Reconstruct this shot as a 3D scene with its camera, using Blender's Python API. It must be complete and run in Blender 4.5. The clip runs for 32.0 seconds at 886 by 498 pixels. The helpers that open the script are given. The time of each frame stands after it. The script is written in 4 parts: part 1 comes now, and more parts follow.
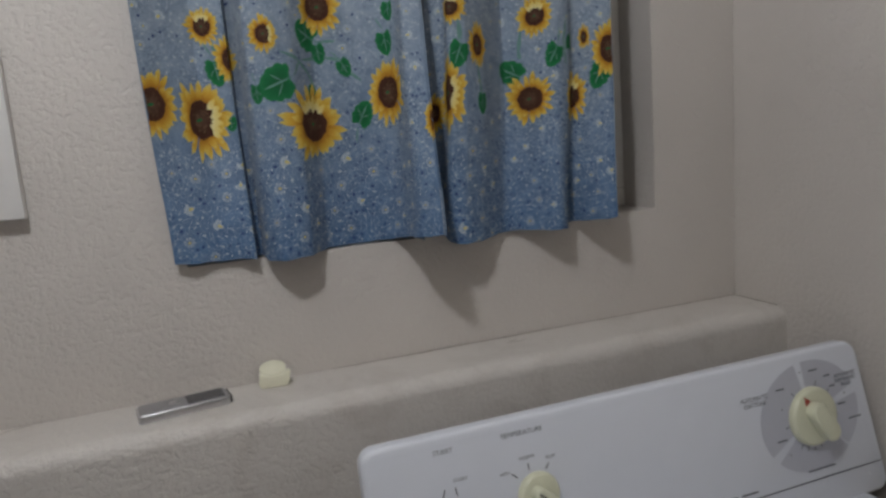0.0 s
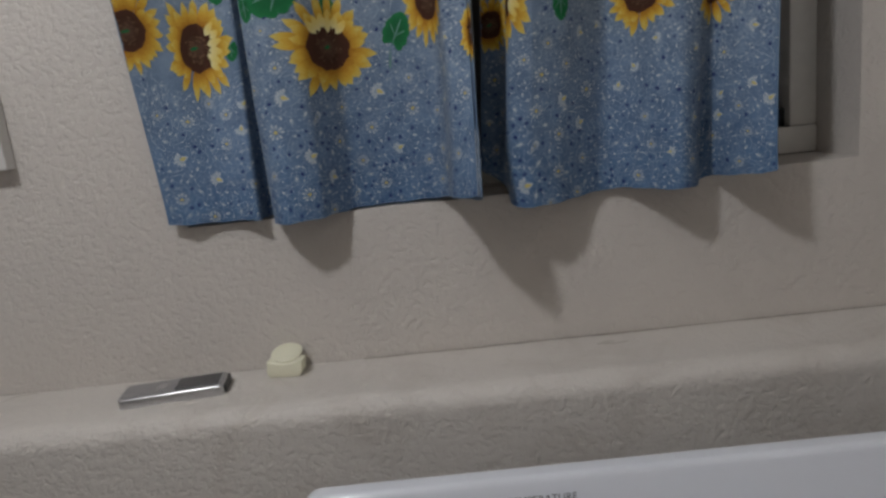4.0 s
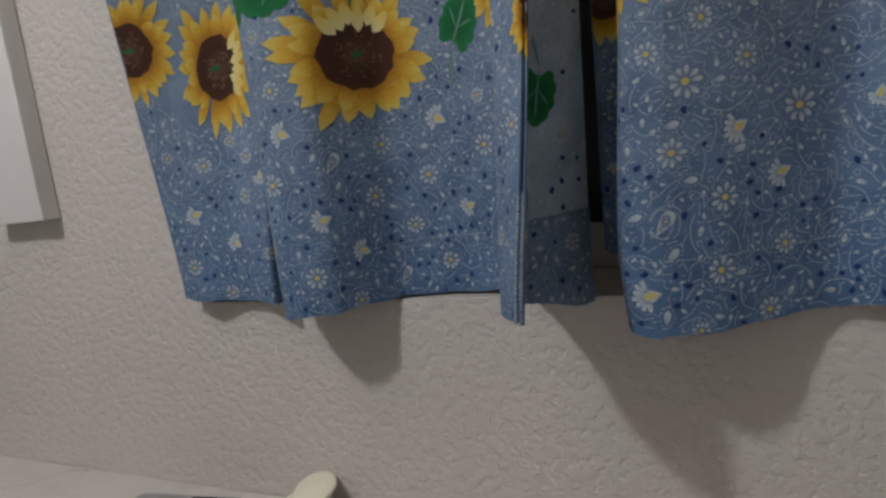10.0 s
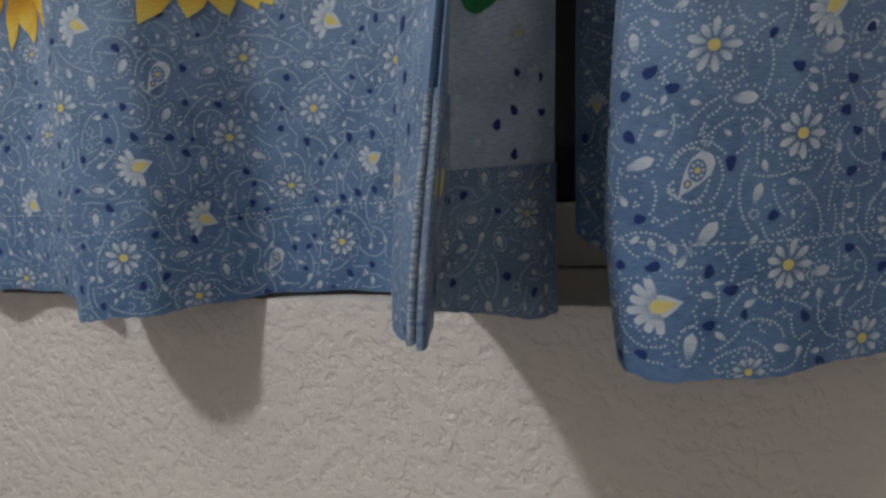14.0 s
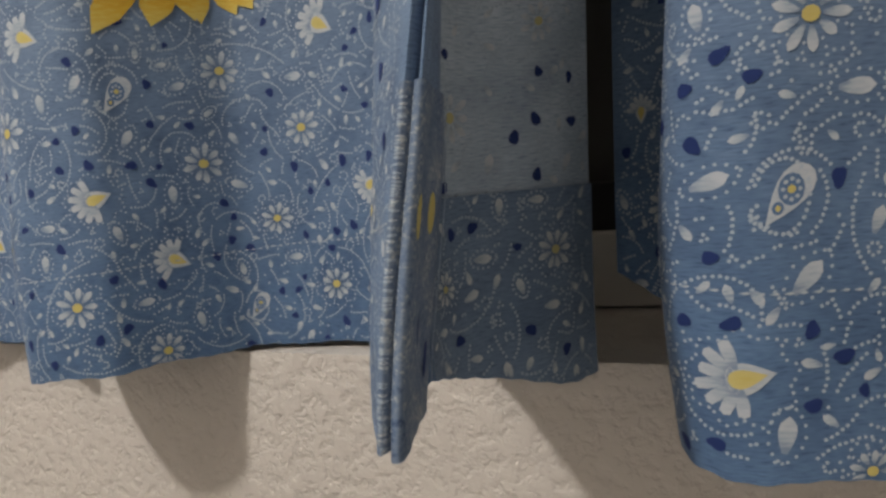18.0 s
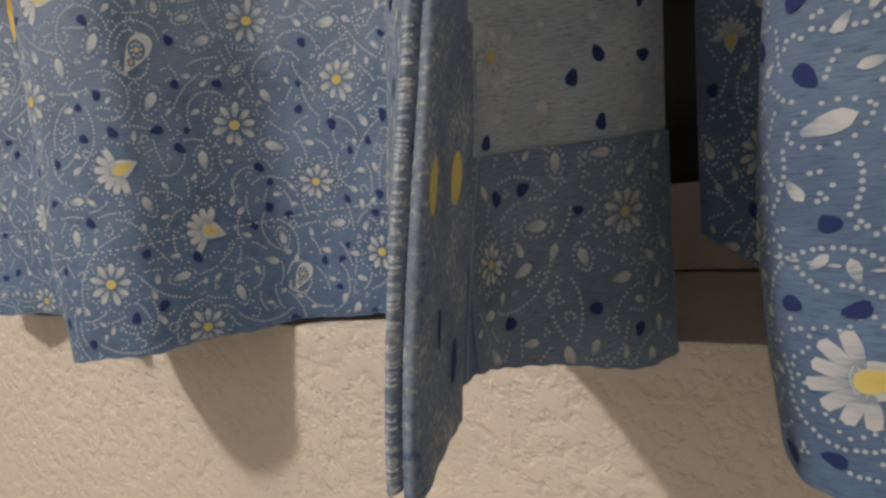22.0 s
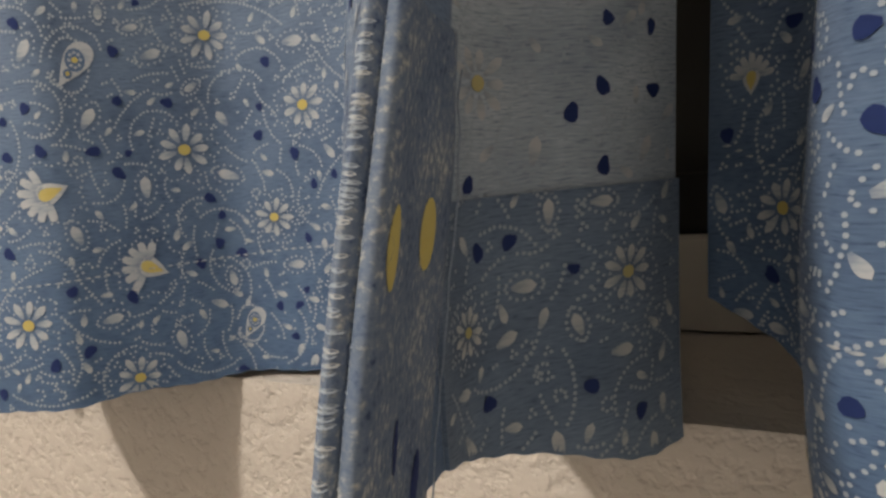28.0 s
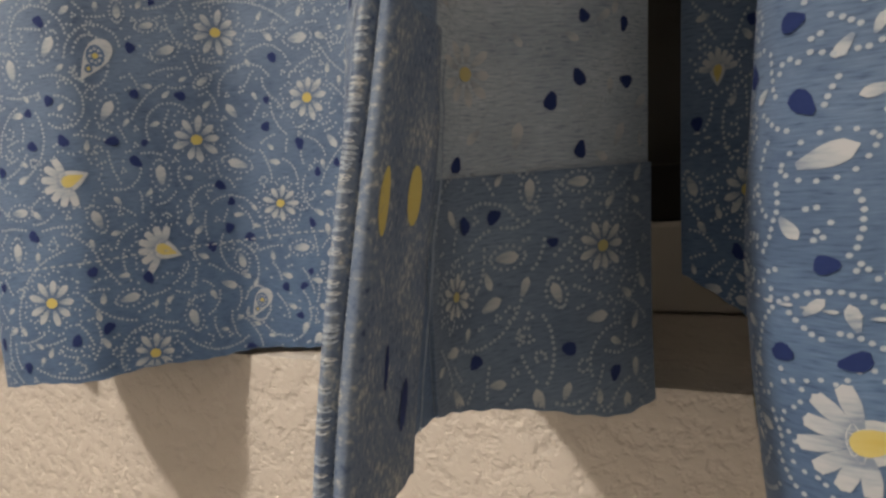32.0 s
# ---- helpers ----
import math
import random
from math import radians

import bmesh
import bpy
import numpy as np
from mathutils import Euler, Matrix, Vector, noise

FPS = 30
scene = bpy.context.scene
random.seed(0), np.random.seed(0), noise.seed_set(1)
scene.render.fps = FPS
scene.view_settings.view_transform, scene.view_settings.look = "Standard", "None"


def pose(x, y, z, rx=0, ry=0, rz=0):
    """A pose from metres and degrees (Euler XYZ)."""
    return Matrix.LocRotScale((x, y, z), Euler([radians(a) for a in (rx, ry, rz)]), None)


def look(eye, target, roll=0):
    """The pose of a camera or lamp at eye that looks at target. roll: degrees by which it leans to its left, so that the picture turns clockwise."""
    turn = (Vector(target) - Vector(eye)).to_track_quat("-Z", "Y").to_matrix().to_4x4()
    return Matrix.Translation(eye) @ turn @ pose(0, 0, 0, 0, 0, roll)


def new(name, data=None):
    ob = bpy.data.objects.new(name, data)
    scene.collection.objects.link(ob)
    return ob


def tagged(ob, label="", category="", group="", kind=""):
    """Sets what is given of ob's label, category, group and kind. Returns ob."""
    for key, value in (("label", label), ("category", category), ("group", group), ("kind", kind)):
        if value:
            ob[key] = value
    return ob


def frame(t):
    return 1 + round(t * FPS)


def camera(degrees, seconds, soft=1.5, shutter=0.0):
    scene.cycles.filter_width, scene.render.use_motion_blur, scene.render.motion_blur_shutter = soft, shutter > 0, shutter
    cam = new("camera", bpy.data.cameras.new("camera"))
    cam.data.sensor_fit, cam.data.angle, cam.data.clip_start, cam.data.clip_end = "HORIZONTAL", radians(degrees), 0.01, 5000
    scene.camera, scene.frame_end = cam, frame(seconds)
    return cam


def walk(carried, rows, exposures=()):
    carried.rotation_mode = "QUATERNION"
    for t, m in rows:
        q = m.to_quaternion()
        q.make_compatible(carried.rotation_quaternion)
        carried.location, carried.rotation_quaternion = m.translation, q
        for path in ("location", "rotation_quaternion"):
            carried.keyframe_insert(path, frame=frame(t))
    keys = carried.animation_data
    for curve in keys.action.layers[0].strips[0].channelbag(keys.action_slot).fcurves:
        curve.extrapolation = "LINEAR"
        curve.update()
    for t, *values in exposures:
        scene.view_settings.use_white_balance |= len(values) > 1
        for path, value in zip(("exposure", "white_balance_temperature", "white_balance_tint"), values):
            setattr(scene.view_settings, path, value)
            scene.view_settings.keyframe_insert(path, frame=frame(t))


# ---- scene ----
import collections

cam = camera(66.3, 32.0, 2.8)
PATH = [
    (0, (0.1918, -0.9592, 1.4177), (0.7832, 0.6750, 1.1405), -4.30),
    (0.5, (0.1549, -0.9319, 1.4124), (0.7603, 0.6943, 1.1167), -3.30),
    (1, (0.1496, -0.9011, 1.3983), (0.7770, 0.7102, 1.0701), -4.00),
    (1.5, (0.2376, -0.8598, 1.3992), (0.6547, 0.8193, 1.0771), -4.00),
    (2, (0.3608, -0.8166, 1.3930), (0.5544, 0.8862, 0.9944), -4.00),
    (2.5, (0.3986, -0.8061, 1.3869), (0.5069, 0.8879, 0.9222), -6.70),
    (4.5, (0.4946, -0.7374, 1.3790), (0.3634, 0.9830, 1.0331), -6.30),
    (5, (0.5104, -0.7295, 1.3587), (0.2552, 0.9698, 0.9786), -7.90),
    (5.5, (0.4682, -0.7330, 1.3790), (0.3608, 0.9830, 1.0041), -6.00),
    (6, (0.4787, -0.7119, 1.3640), (0.2033, 0.9759, 0.9495), -5.70),
    (6.5, (0.6090, -0.6345, 1.3350), (-0.0986, 0.9187, 0.9038), -7.40),
    (7, (0.6556, -0.6081, 1.3270), (-0.2446, 0.8395, 0.8879), -11.20),
    (7.5, (0.6046, -0.6072, 1.3578), (-0.1074, 0.9451, 0.9319), -8.30),
    (8, (0.5808, -0.6098, 1.3675), (-0.1760, 0.9284, 0.9662), -8.30),
    (8.5, (0.6301, -0.5764, 1.3790), (-0.2596, 0.9090, 1.0622), -6.10),
    (9, (0.6512, -0.5086, 1.3842), (-0.1892, 1.0120, 1.1026), -4.40),
    (9.5, (0.6406, -0.4699, 1.3763), (-0.1461, 1.0842, 1.1264), -8.00),
    (10, (0.6169, -0.4215, 1.3842), (-0.1698, 1.1308, 1.1185), -7.40),
    (10.5, (0.6054, -0.3854, 1.3807), (-0.1030, 1.2012, 1.1053), -5.50),
    (11, (0.5984, -0.3617, 1.3684), (-0.1162, 1.2223, 1.0912), -4.10),
    (11.5, (0.5852, -0.3414, 1.3605), (-0.0924, 1.2646, 1.1106), -2.30),
    (12, (0.5817, -0.3212, 1.3526), (-0.0686, 1.2927, 1.0859), -2.00),
    (12.5, (0.5773, -0.3062, 1.3508), (-0.1250, 1.2901, 1.1176), -3.70),
    (13, (0.5755, -0.2913, 1.3473), (-0.1153, 1.3130, 1.1290), -4.60),
    (13.5, (0.5720, -0.2754, 1.3411), (-0.1100, 1.3279, 1.0938), -4.10),
    (14, (0.5702, -0.2658, 1.3394), (-0.1021, 1.3429, 1.0991), -3.80),
    (14.5, (0.5632, -0.2578, 1.3402), (-0.1153, 1.3499, 1.1106), -3.90),
    (16.5, (0.5562, -0.2297, 1.3411), (-0.1584, 1.3684, 1.1616), -4.50),
    (17, (0.5597, -0.2297, 1.3376), (-0.1866, 1.3552, 1.1686), -4.70),
    (17.5, (0.5588, -0.2244, 1.3332), (-0.1874, 1.3596, 1.1590), -4.60),
    (18, (0.5579, -0.2138, 1.3376), (-0.1936, 1.3693, 1.1713), -5.10),
    (18.5, (0.5544, -0.2042, 1.3350), (-0.1945, 1.3781, 1.1581), -5.30),
    (19, (0.5553, -0.1980, 1.3350), (-0.1954, 1.3825, 1.1493), -5.40),
    (19.5, (0.5509, -0.1954, 1.3358), (-0.2086, 1.3798, 1.1343), -5.50),
    (20, (0.5509, -0.1901, 1.3332), (-0.2622, 1.3561, 1.1194), -6.50),
    (20.5, (0.5526, -0.1848, 1.3376), (-0.3203, 1.3235, 1.0947), -7.60),
    (21, (0.5535, -0.1830, 1.3385), (-0.3758, 1.2883, 1.0771), -8.00),
    (21.5, (0.5518, -0.1839, 1.3394), (-0.3863, 1.2822, 1.0754), -8.00),
    (22, (0.5518, -0.1848, 1.3376), (-0.3722, 1.2892, 1.0710), -7.40),
    (22.5, (0.5544, -0.1804, 1.3402), (-0.3476, 1.3165, 1.1299), -7.20),
    (23, (0.5553, -0.1795, 1.3402), (-0.3458, 1.3182, 1.1378), -7.20),
    (23.5, (0.5526, -0.1804, 1.3376), (-0.3485, 1.3103, 1.0877), -7.70),
    (24, (0.5509, -0.1822, 1.3367), (-0.3485, 1.3068, 1.0692), -8.60),
    (24.5, (0.5553, -0.1822, 1.3376), (-0.3406, 1.3147, 1.1009), -7.20),
    (25, (0.5588, -0.1848, 1.3402), (-0.3458, 1.3086, 1.1211), -6.40),
    (25.5, (0.5588, -0.1901, 1.3420), (-0.3758, 1.2866, 1.1343), -5.20),
    (27.5, (0.5538, -0.1782, 1.3402), (-0.3742, 1.2943, 1.1584), -5.36),
    (28, (0.5389, -0.1608, 1.3385), (-0.3240, 1.3504, 1.1537), -4.81),
    (28.5, (0.5284, -0.1473, 1.3340), (-0.3260, 1.3693, 1.1537), -5.23),
    (29, (0.5244, -0.1397, 1.3319), (-0.3167, 1.3818, 1.1313), -5.31),
    (29.5, (0.5260, -0.1419, 1.3327), (-0.3174, 1.3781, 1.1313), -5.08),
    (30, (0.5277, -0.1442, 1.3335), (-0.3182, 1.3744, 1.1314), -4.84),
    (30.5, (0.5278, -0.1447, 1.3332), (-0.3063, 1.3810, 1.1359), -4.69),
    (31, (0.5279, -0.1453, 1.3329), (-0.2942, 1.3875, 1.1405), -4.53),
    (31.5, (0.5341, -0.1569, 1.3343), (-0.2833, 1.3786, 1.1430), -5.10),
    (32, (0.5481, -0.1730, 1.3346), (-0.3204, 1.3349, 1.1488), -4.79),
]
EXPOSURES = [(0, 0.12, 6250, 10), (9, 0.04, 6400, 11), (10.5, 0.34, 6400, 11), (13, 0.55, 6350, 10), (16.5, 0.78, 6450, 10), (18.5, 0.93, 7500, 12), (20, 1.0, 8200, 14),
             (27, 1.06, 8200, 15), (28, 1.12, 8000, 13), (29, 0.74, 7750, 12), (31, 0.74, 7750, 12), (32, 1.12, 8150, 14)]
walk(cam, [(t, look(eye, target, roll)) for t, eye, target, roll in PATH], EXPOSURES)

# ---- world and lamp ----
world = bpy.data.worlds.new("world")
scene.world = world
world.use_nodes = True
world.node_tree.nodes["Background"].inputs[0].default_value = (0.01, 0.012, 0.02, 1)
world.node_tree.nodes["Background"].inputs[1].default_value = 0.2
LAMP = (-0.005, -0.84, 2.30)
lamp_data = bpy.data.lights.new("ceiling_bulb", "POINT")
lamp_data.shadow_soft_size, lamp_data.energy, lamp_data.color = 0.045, 21.0, (0.99, 1.0, 1.02)
lamp = new("ceiling_bulb", lamp_data)
lamp.matrix_world = look(LAMP, (LAMP[0], LAMP[1], 0))

# ---- materials ----
def nodes_of(name):
    m = bpy.data.materials.new(name)
    m.use_nodes = True
    nt = m.node_tree
    return m, nt, nt.nodes["Principled BSDF"]


def add(nt, kind, **inputs):
    n = nt.nodes.new(kind)
    for key, value in inputs.items():
        n.inputs[key.replace("_", " ")].default_value = value
    return n


def ramp(nt, source, stops):
    r = nt.nodes.new("ShaderNodeValToRGB")
    el = r.color_ramp.elements
    while len(el) < len(stops):
        el.new(0.5)
    for e, (p, c) in zip(el, stops):
        e.position, e.color = p, (*c, 1)
    nt.links.new(source, r.inputs[0])
    return r.outputs[0]


def bump(nt, bsdf, height, strength, distance):
    b = add(nt, "ShaderNodeBump", Strength=strength, Distance=distance)
    nt.links.new(height, b.inputs["Height"])
    nt.links.new(b.outputs[0], bsdf.inputs["Normal"])


def plain(name, colour, rough=0.5, metal=0.0, vary=0.08, scale=60.0, relief=0.0):
    """A surface of one colour with faint wear at two scales."""
    m, nt, b = nodes_of(name)
    co = nt.nodes.new("ShaderNodeTexCoord")
    n1 = add(nt, "ShaderNodeTexNoise", Scale=scale, Detail=4.0)
    n2 = add(nt, "ShaderNodeTexNoise", Scale=scale / 12, Detail=3.0)
    for n in (n1, n2):
        nt.links.new(co.outputs["Object"], n.inputs["Vector"])
    mix = add(nt, "ShaderNodeMath")
    mix.operation = "MULTIPLY_ADD"
    mix.inputs[1].default_value, mix.inputs[2].default_value = 0.5, 0.0
    nt.links.new(n1.outputs[0], mix.inputs[0])
    half = add(nt, "ShaderNodeMath")
    half.operation = "MULTIPLY_ADD"
    half.inputs[1].default_value = 0.5
    nt.links.new(n2.outputs[0], half.inputs[0])
    nt.links.new(mix.outputs[0], half.inputs[2])
    lo = tuple(max(0, c * (1 - vary)) for c in colour)
    hi = tuple(min(1, c * (1 + vary)) for c in colour)
    nt.links.new(ramp(nt, half.outputs[0], [(0.3, lo), (0.7, hi)]), b.inputs["Base Color"])
    b.inputs["Roughness"].default_value = rough
    b.inputs["Metallic"].default_value = metal
    if relief:
        bump(nt, b, n1.outputs[0], 0.5, relief)
    return m


def wall_paint(name, colour, stain=0.0):
    """Painted plaster with an orange-peel and knockdown relief."""
    m, nt, b = nodes_of(name)
    co = nt.nodes.new("ShaderNodeTexCoord")
    big = add(nt, "ShaderNodeTexNoise", Scale=2.3, Detail=3.0)
    knock = add(nt, "ShaderNodeTexNoise", Scale=128.0, Detail=3.0, Roughness=0.6, Distortion=0.0)
    fine = add(nt, "ShaderNodeTexNoise", Scale=420.0, Detail=2.0)
    for n in (big, knock, fine):
        nt.links.new(co.outputs["Object"], n.inputs["Vector"])
    shade = ramp(nt, big.outputs[0], [(0.3, tuple(c * 0.93 for c in colour)), (0.7, tuple(min(1, c * 1.05) for c in colour))])
    if stain:
        dirt = add(nt, "ShaderNodeTexNoise", Scale=9.0, Detail=6.0, Roughness=0.65, Distortion=1.2)
        nt.links.new(co.outputs["Object"], dirt.inputs["Vector"])
        mask = ramp(nt, dirt.outputs[0], [(0.5, (0, 0, 0)), (0.72, (stain,) * 3)])
        mx = nt.nodes.new("ShaderNodeMix")
        mx.data_type = "RGBA"
        nt.links.new(mask, mx.inputs[0])
        nt.links.new(shade, mx.inputs[6])
        mx.inputs[7].default_value = (0.24, 0.19, 0.14, 1)
        shade = mx.outputs[2]
    nt.links.new(shade, b.inputs["Base Color"])
    b.inputs["Roughness"].default_value = 0.55
    flat = ramp(nt, knock.outputs[0], [(0.38, (0, 0, 0)), (0.53, (0.8, 0.8, 0.8)), (0.75, (1, 1, 1))])
    sumn = add(nt, "ShaderNodeMath")
    sumn.operation = "MULTIPLY_ADD"
    sumn.inputs[1].default_value = 0.18
    nt.links.new(fine.outputs[0], sumn.inputs[0])
    nt.links.new(flat, sumn.inputs[2])
    bump(nt, b, sumn.outputs[0], 0.66, 0.0011)
    return m


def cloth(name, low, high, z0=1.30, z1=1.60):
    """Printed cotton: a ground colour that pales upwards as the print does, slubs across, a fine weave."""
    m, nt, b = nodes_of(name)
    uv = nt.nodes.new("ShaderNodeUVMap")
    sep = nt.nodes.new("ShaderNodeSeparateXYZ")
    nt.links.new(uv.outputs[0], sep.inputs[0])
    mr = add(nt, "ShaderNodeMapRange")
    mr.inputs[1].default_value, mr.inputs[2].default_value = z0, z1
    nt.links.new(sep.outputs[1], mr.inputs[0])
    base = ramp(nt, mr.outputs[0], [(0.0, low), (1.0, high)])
    stretch = nt.nodes.new("ShaderNodeMapping")
    stretch.inputs["Scale"].default_value = (260, 2300, 1)
    nt.links.new(uv.outputs[0], stretch.inputs[0])
    slub = add(nt, "ShaderNodeTexNoise", Scale=1.0, Detail=3.0, Roughness=0.6)
    nt.links.new(stretch.outputs[0], slub.inputs["Vector"])
    wash = add(nt, "ShaderNodeTexNoise", Scale=45.0, Detail=4.0)
    nt.links.new(uv.outputs[0], wash.inputs["Vector"])
    s1 = ramp(nt, slub.outputs[0], [(0.30, (0.45, 0.50, 0.58)), (0.43, (0.86, 0.88, 0.91)), (0.58, (1.02, 1.02, 1.02)), (0.75, (1.30, 1.27, 1.22))])
    s2 = ramp(nt, wash.outputs[0], [(0.3, (0.74, 0.77, 0.81)), (0.5, (1.0, 1.0, 1.0)), (0.7, (1.24, 1.21, 1.17))])
    last = base
    for s in (s1, s2):
        mx = nt.nodes.new("ShaderNodeMix")
        mx.data_type, mx.blend_type = "RGBA", "MULTIPLY"
        mx.inputs[0].default_value = 1.0
        nt.links.new(last, mx.inputs[6])
        nt.links.new(s, mx.inputs[7])
        last = mx.outputs[2]
    nt.links.new(last, b.inputs["Base Color"])
    b.inputs["Roughness"].default_value = 0.85
    b.inputs["Specular IOR Level"].default_value = 0.2
    b.inputs["Sheen Weight"].default_value = 0.1
    bump(nt, b, slub.outputs[0], 0.3, 0.00015)
    return m


def ink(name, stops, rough=0.85, grain=0.5):
    """A printed colour on the cloth; u runs from the heart of a motif to its rim."""
    m, nt, b = nodes_of(name)
    uv = nt.nodes.new("ShaderNodeUVMap")
    sep = nt.nodes.new("ShaderNodeSeparateXYZ")
    nt.links.new(uv.outputs[0], sep.inputs[0])
    co = nt.nodes.new("ShaderNodeTexCoord")
    stretch = nt.nodes.new("ShaderNodeMapping")
    stretch.inputs["Scale"].default_value = (260, 260, 1300)
    nt.links.new(co.outputs["Object"], stretch.inputs[0])
    n = add(nt, "ShaderNodeTexNoise", Scale=1.0, Detail=2.0)
    nt.links.new(stretch.outputs[0], n.inputs["Vector"])
    j = add(nt, "ShaderNodeMath")
    j.operation = "MULTIPLY_ADD"
    j.inputs[1].default_value, j.inputs[2].default_value = grain, -grain / 2
    nt.links.new(n.outputs[0], j.inputs[0])
    a = add(nt, "ShaderNodeMath")
    a.operation = "ADD"
    nt.links.new(sep.outputs[0], a.inputs[0])
    nt.links.new(j.outputs[0], a.inputs[1])
    nt.links.new(ramp(nt, a.outputs[0], stops), b.inputs["Base Color"])
    b.inputs["Roughness"].default_value = rough
    b.inputs["Specular IOR Level"].default_value = 0.2
    return m


WALL = wall_paint("wall_paint", (0.56, 0.52, 0.475))
LEDGE = wall_paint("ledge_paint", (0.55, 0.515, 0.47), 0.24)
CEIL = wall_paint("ceiling_paint", (0.46, 0.44, 0.41))
FLOOR = plain("floor_vinyl", (0.22, 0.18, 0.15), 0.4)
WHITE_PAINT = plain("white_gloss_paint", (0.72, 0.70, 0.67), 0.35, vary=0.04)
VINYL = plain("window_vinyl", (0.74, 0.72, 0.68), 0.4, vary=0.06)
GASKET = plain("black_gasket", (0.012, 0.012, 0.013), 0.6)
ENAMEL = plain("white_enamel", (0.66, 0.68, 0.725), 0.16, vary=0.02, scale=30)
KNOB = plain("ivory_plastic", (0.62, 0.62, 0.46), 0.35, vary=0.05)
KNOB_MARK = plain("dark_mark", (0.06, 0.055, 0.06), 0.5)
PRINT_GREY = plain("grey_print", (0.085, 0.085, 0.10), 0.4, vary=0.05)
ZONE = plain("pale_grey_print", (0.47, 0.48, 0.53), 0.3, vary=0.03)
RED = plain("red_mark", (0.35, 0.05, 0.03), 0.5)
BLACK = plain("black_plastic", (0.012, 0.012, 0.013), 0.42)
NAVY = plain("navy_plastic", (0.012, 0.017, 0.045), 0.3)
STEEL = plain("brushed_silver", (0.62, 0.62, 0.63), 0.28, 1.0, vary=0.1, scale=200)
GREYTOP = plain("grey_anodised", (0.30, 0.29, 0.29), 0.4, 0.35, vary=0.08)
SCREEN = plain("dark_screen", (0.05, 0.05, 0.055), 0.08)
# the pane's grey base stands in for what the dark glass reflects
PANE = plain("dark_glass_reflection_grey", (0.11, 0.105, 0.098), 0.45)
CREAM = plain("cream_plastic", (0.72, 0.70, 0.54), 0.4, vary=0.05)
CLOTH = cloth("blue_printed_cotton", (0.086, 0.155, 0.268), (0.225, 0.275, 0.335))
# paler reverse side, its base raised further for light through the single layer
CLOTH_BACK = cloth("reverse_of_cotton_lit_through", (0.335, 0.41, 0.485), (0.40, 0.47, 0.54))
def speckled(name):
    """Worn hem cloth, flecked with bare white and navy threads."""
    m, nt, b = nodes_of(name)
    uv = nt.nodes.new("ShaderNodeUVMap")
    st = nt.nodes.new("ShaderNodeMapping")
    st.inputs["Scale"].default_value = (1300, 800, 1)
    nt.links.new(uv.outputs[0], st.inputs[0])
    n = add(nt, "ShaderNodeTexNoise", Scale=1.0, Detail=3.0, Roughness=0.65)
    nt.links.new(st.outputs[0], n.inputs["Vector"])
    w = add(nt, "ShaderNodeTexNoise", Scale=110.0, Detail=3.0)
    nt.links.new(uv.outputs[0], w.inputs["Vector"])
    s = add(nt, "ShaderNodeMath")
    s.operation = "MULTIPLY_ADD"
    s.inputs[1].default_value = 0.55
    nt.links.new(w.outputs[0], s.inputs[0])
    nt.links.new(n.outputs[0], s.inputs[2])
    nt.links.new(ramp(nt, s.outputs[0], [(0.56, (0.045, 0.075, 0.14)), (0.66, (0.105, 0.15, 0.235)), (0.84, (0.16, 0.205, 0.27)), (1.0, (0.44, 0.45, 0.43))]), b.inputs["Base Color"])
    b.inputs["Roughness"].default_value = 0.9
    b.inputs["Specular IOR Level"].default_value = 0.15
    bump(nt, b, n.outputs[0], 0.6, 0.0004)
    return m


CLOTH_STRIP = speckled("frayed_hem_cotton")
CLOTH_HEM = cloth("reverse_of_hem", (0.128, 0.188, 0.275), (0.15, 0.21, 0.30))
INK_WHITE = ink("white_ink", [(0.05, (0.20, 0.26, 0.345)), (0.35, (0.34, 0.395, 0.455)), (0.8, (0.45, 0.485, 0.52))], grain=1.3)
INK_YELLOW = ink("yellow_ink", [(0.0, (0.49, 0.39, 0.10)), (1.0, (0.54, 0.47, 0.20))])
INK_NAVY = ink("navy_ink", [(0.0, (0.012, 0.026, 0.10)), (1.0, (0.018, 0.038, 0.145))])
INK_PETAL = ink("gold_ink", [(0.0, (0.20, 0.08, 0.010)), (0.38, (0.36, 0.17, 0.016)), (0.68, (0.52, 0.32, 0.035)), (1.0, (0.58, 0.47, 0.13))])
INK_CREAM = ink("cream_ink", [(0.0, (0.60, 0.42, 0.08)), (0.5, (0.62, 0.51, 0.18)), (1.0, (0.64, 0.58, 0.31))])
INK_BROWN = ink("brown_ink", [(0.0, (0.09, 0.05, 0.03)), (0.6, (0.045, 0.018, 0.010)), (1.0, (0.06, 0.022, 0.012))])
INK_SEED = ink("seed_ink", [(0.0, (0.10, 0.055, 0.03)), (1.0, (0.13, 0.075, 0.04))])
INK_GREEN = ink("green_ink", [(0.0, (0.010, 0.075, 0.025)), (0.6, (0.012, 0.12, 0.04)), (1.0, (0.025, 0.19, 0.07))])
INK_SAGE = ink("sage_ink", [(0.0, (0.10, 0.20, 0.18)), (1.0, (0.14, 0.26, 0.22))])


# ---- mesh helpers ----
def smooth_ob(ob, angle=40):
    for p in ob.data.polygons:
        p.use_smooth = True
    ob.data.set_sharp_from_angle(angle=radians(angle))
    return ob


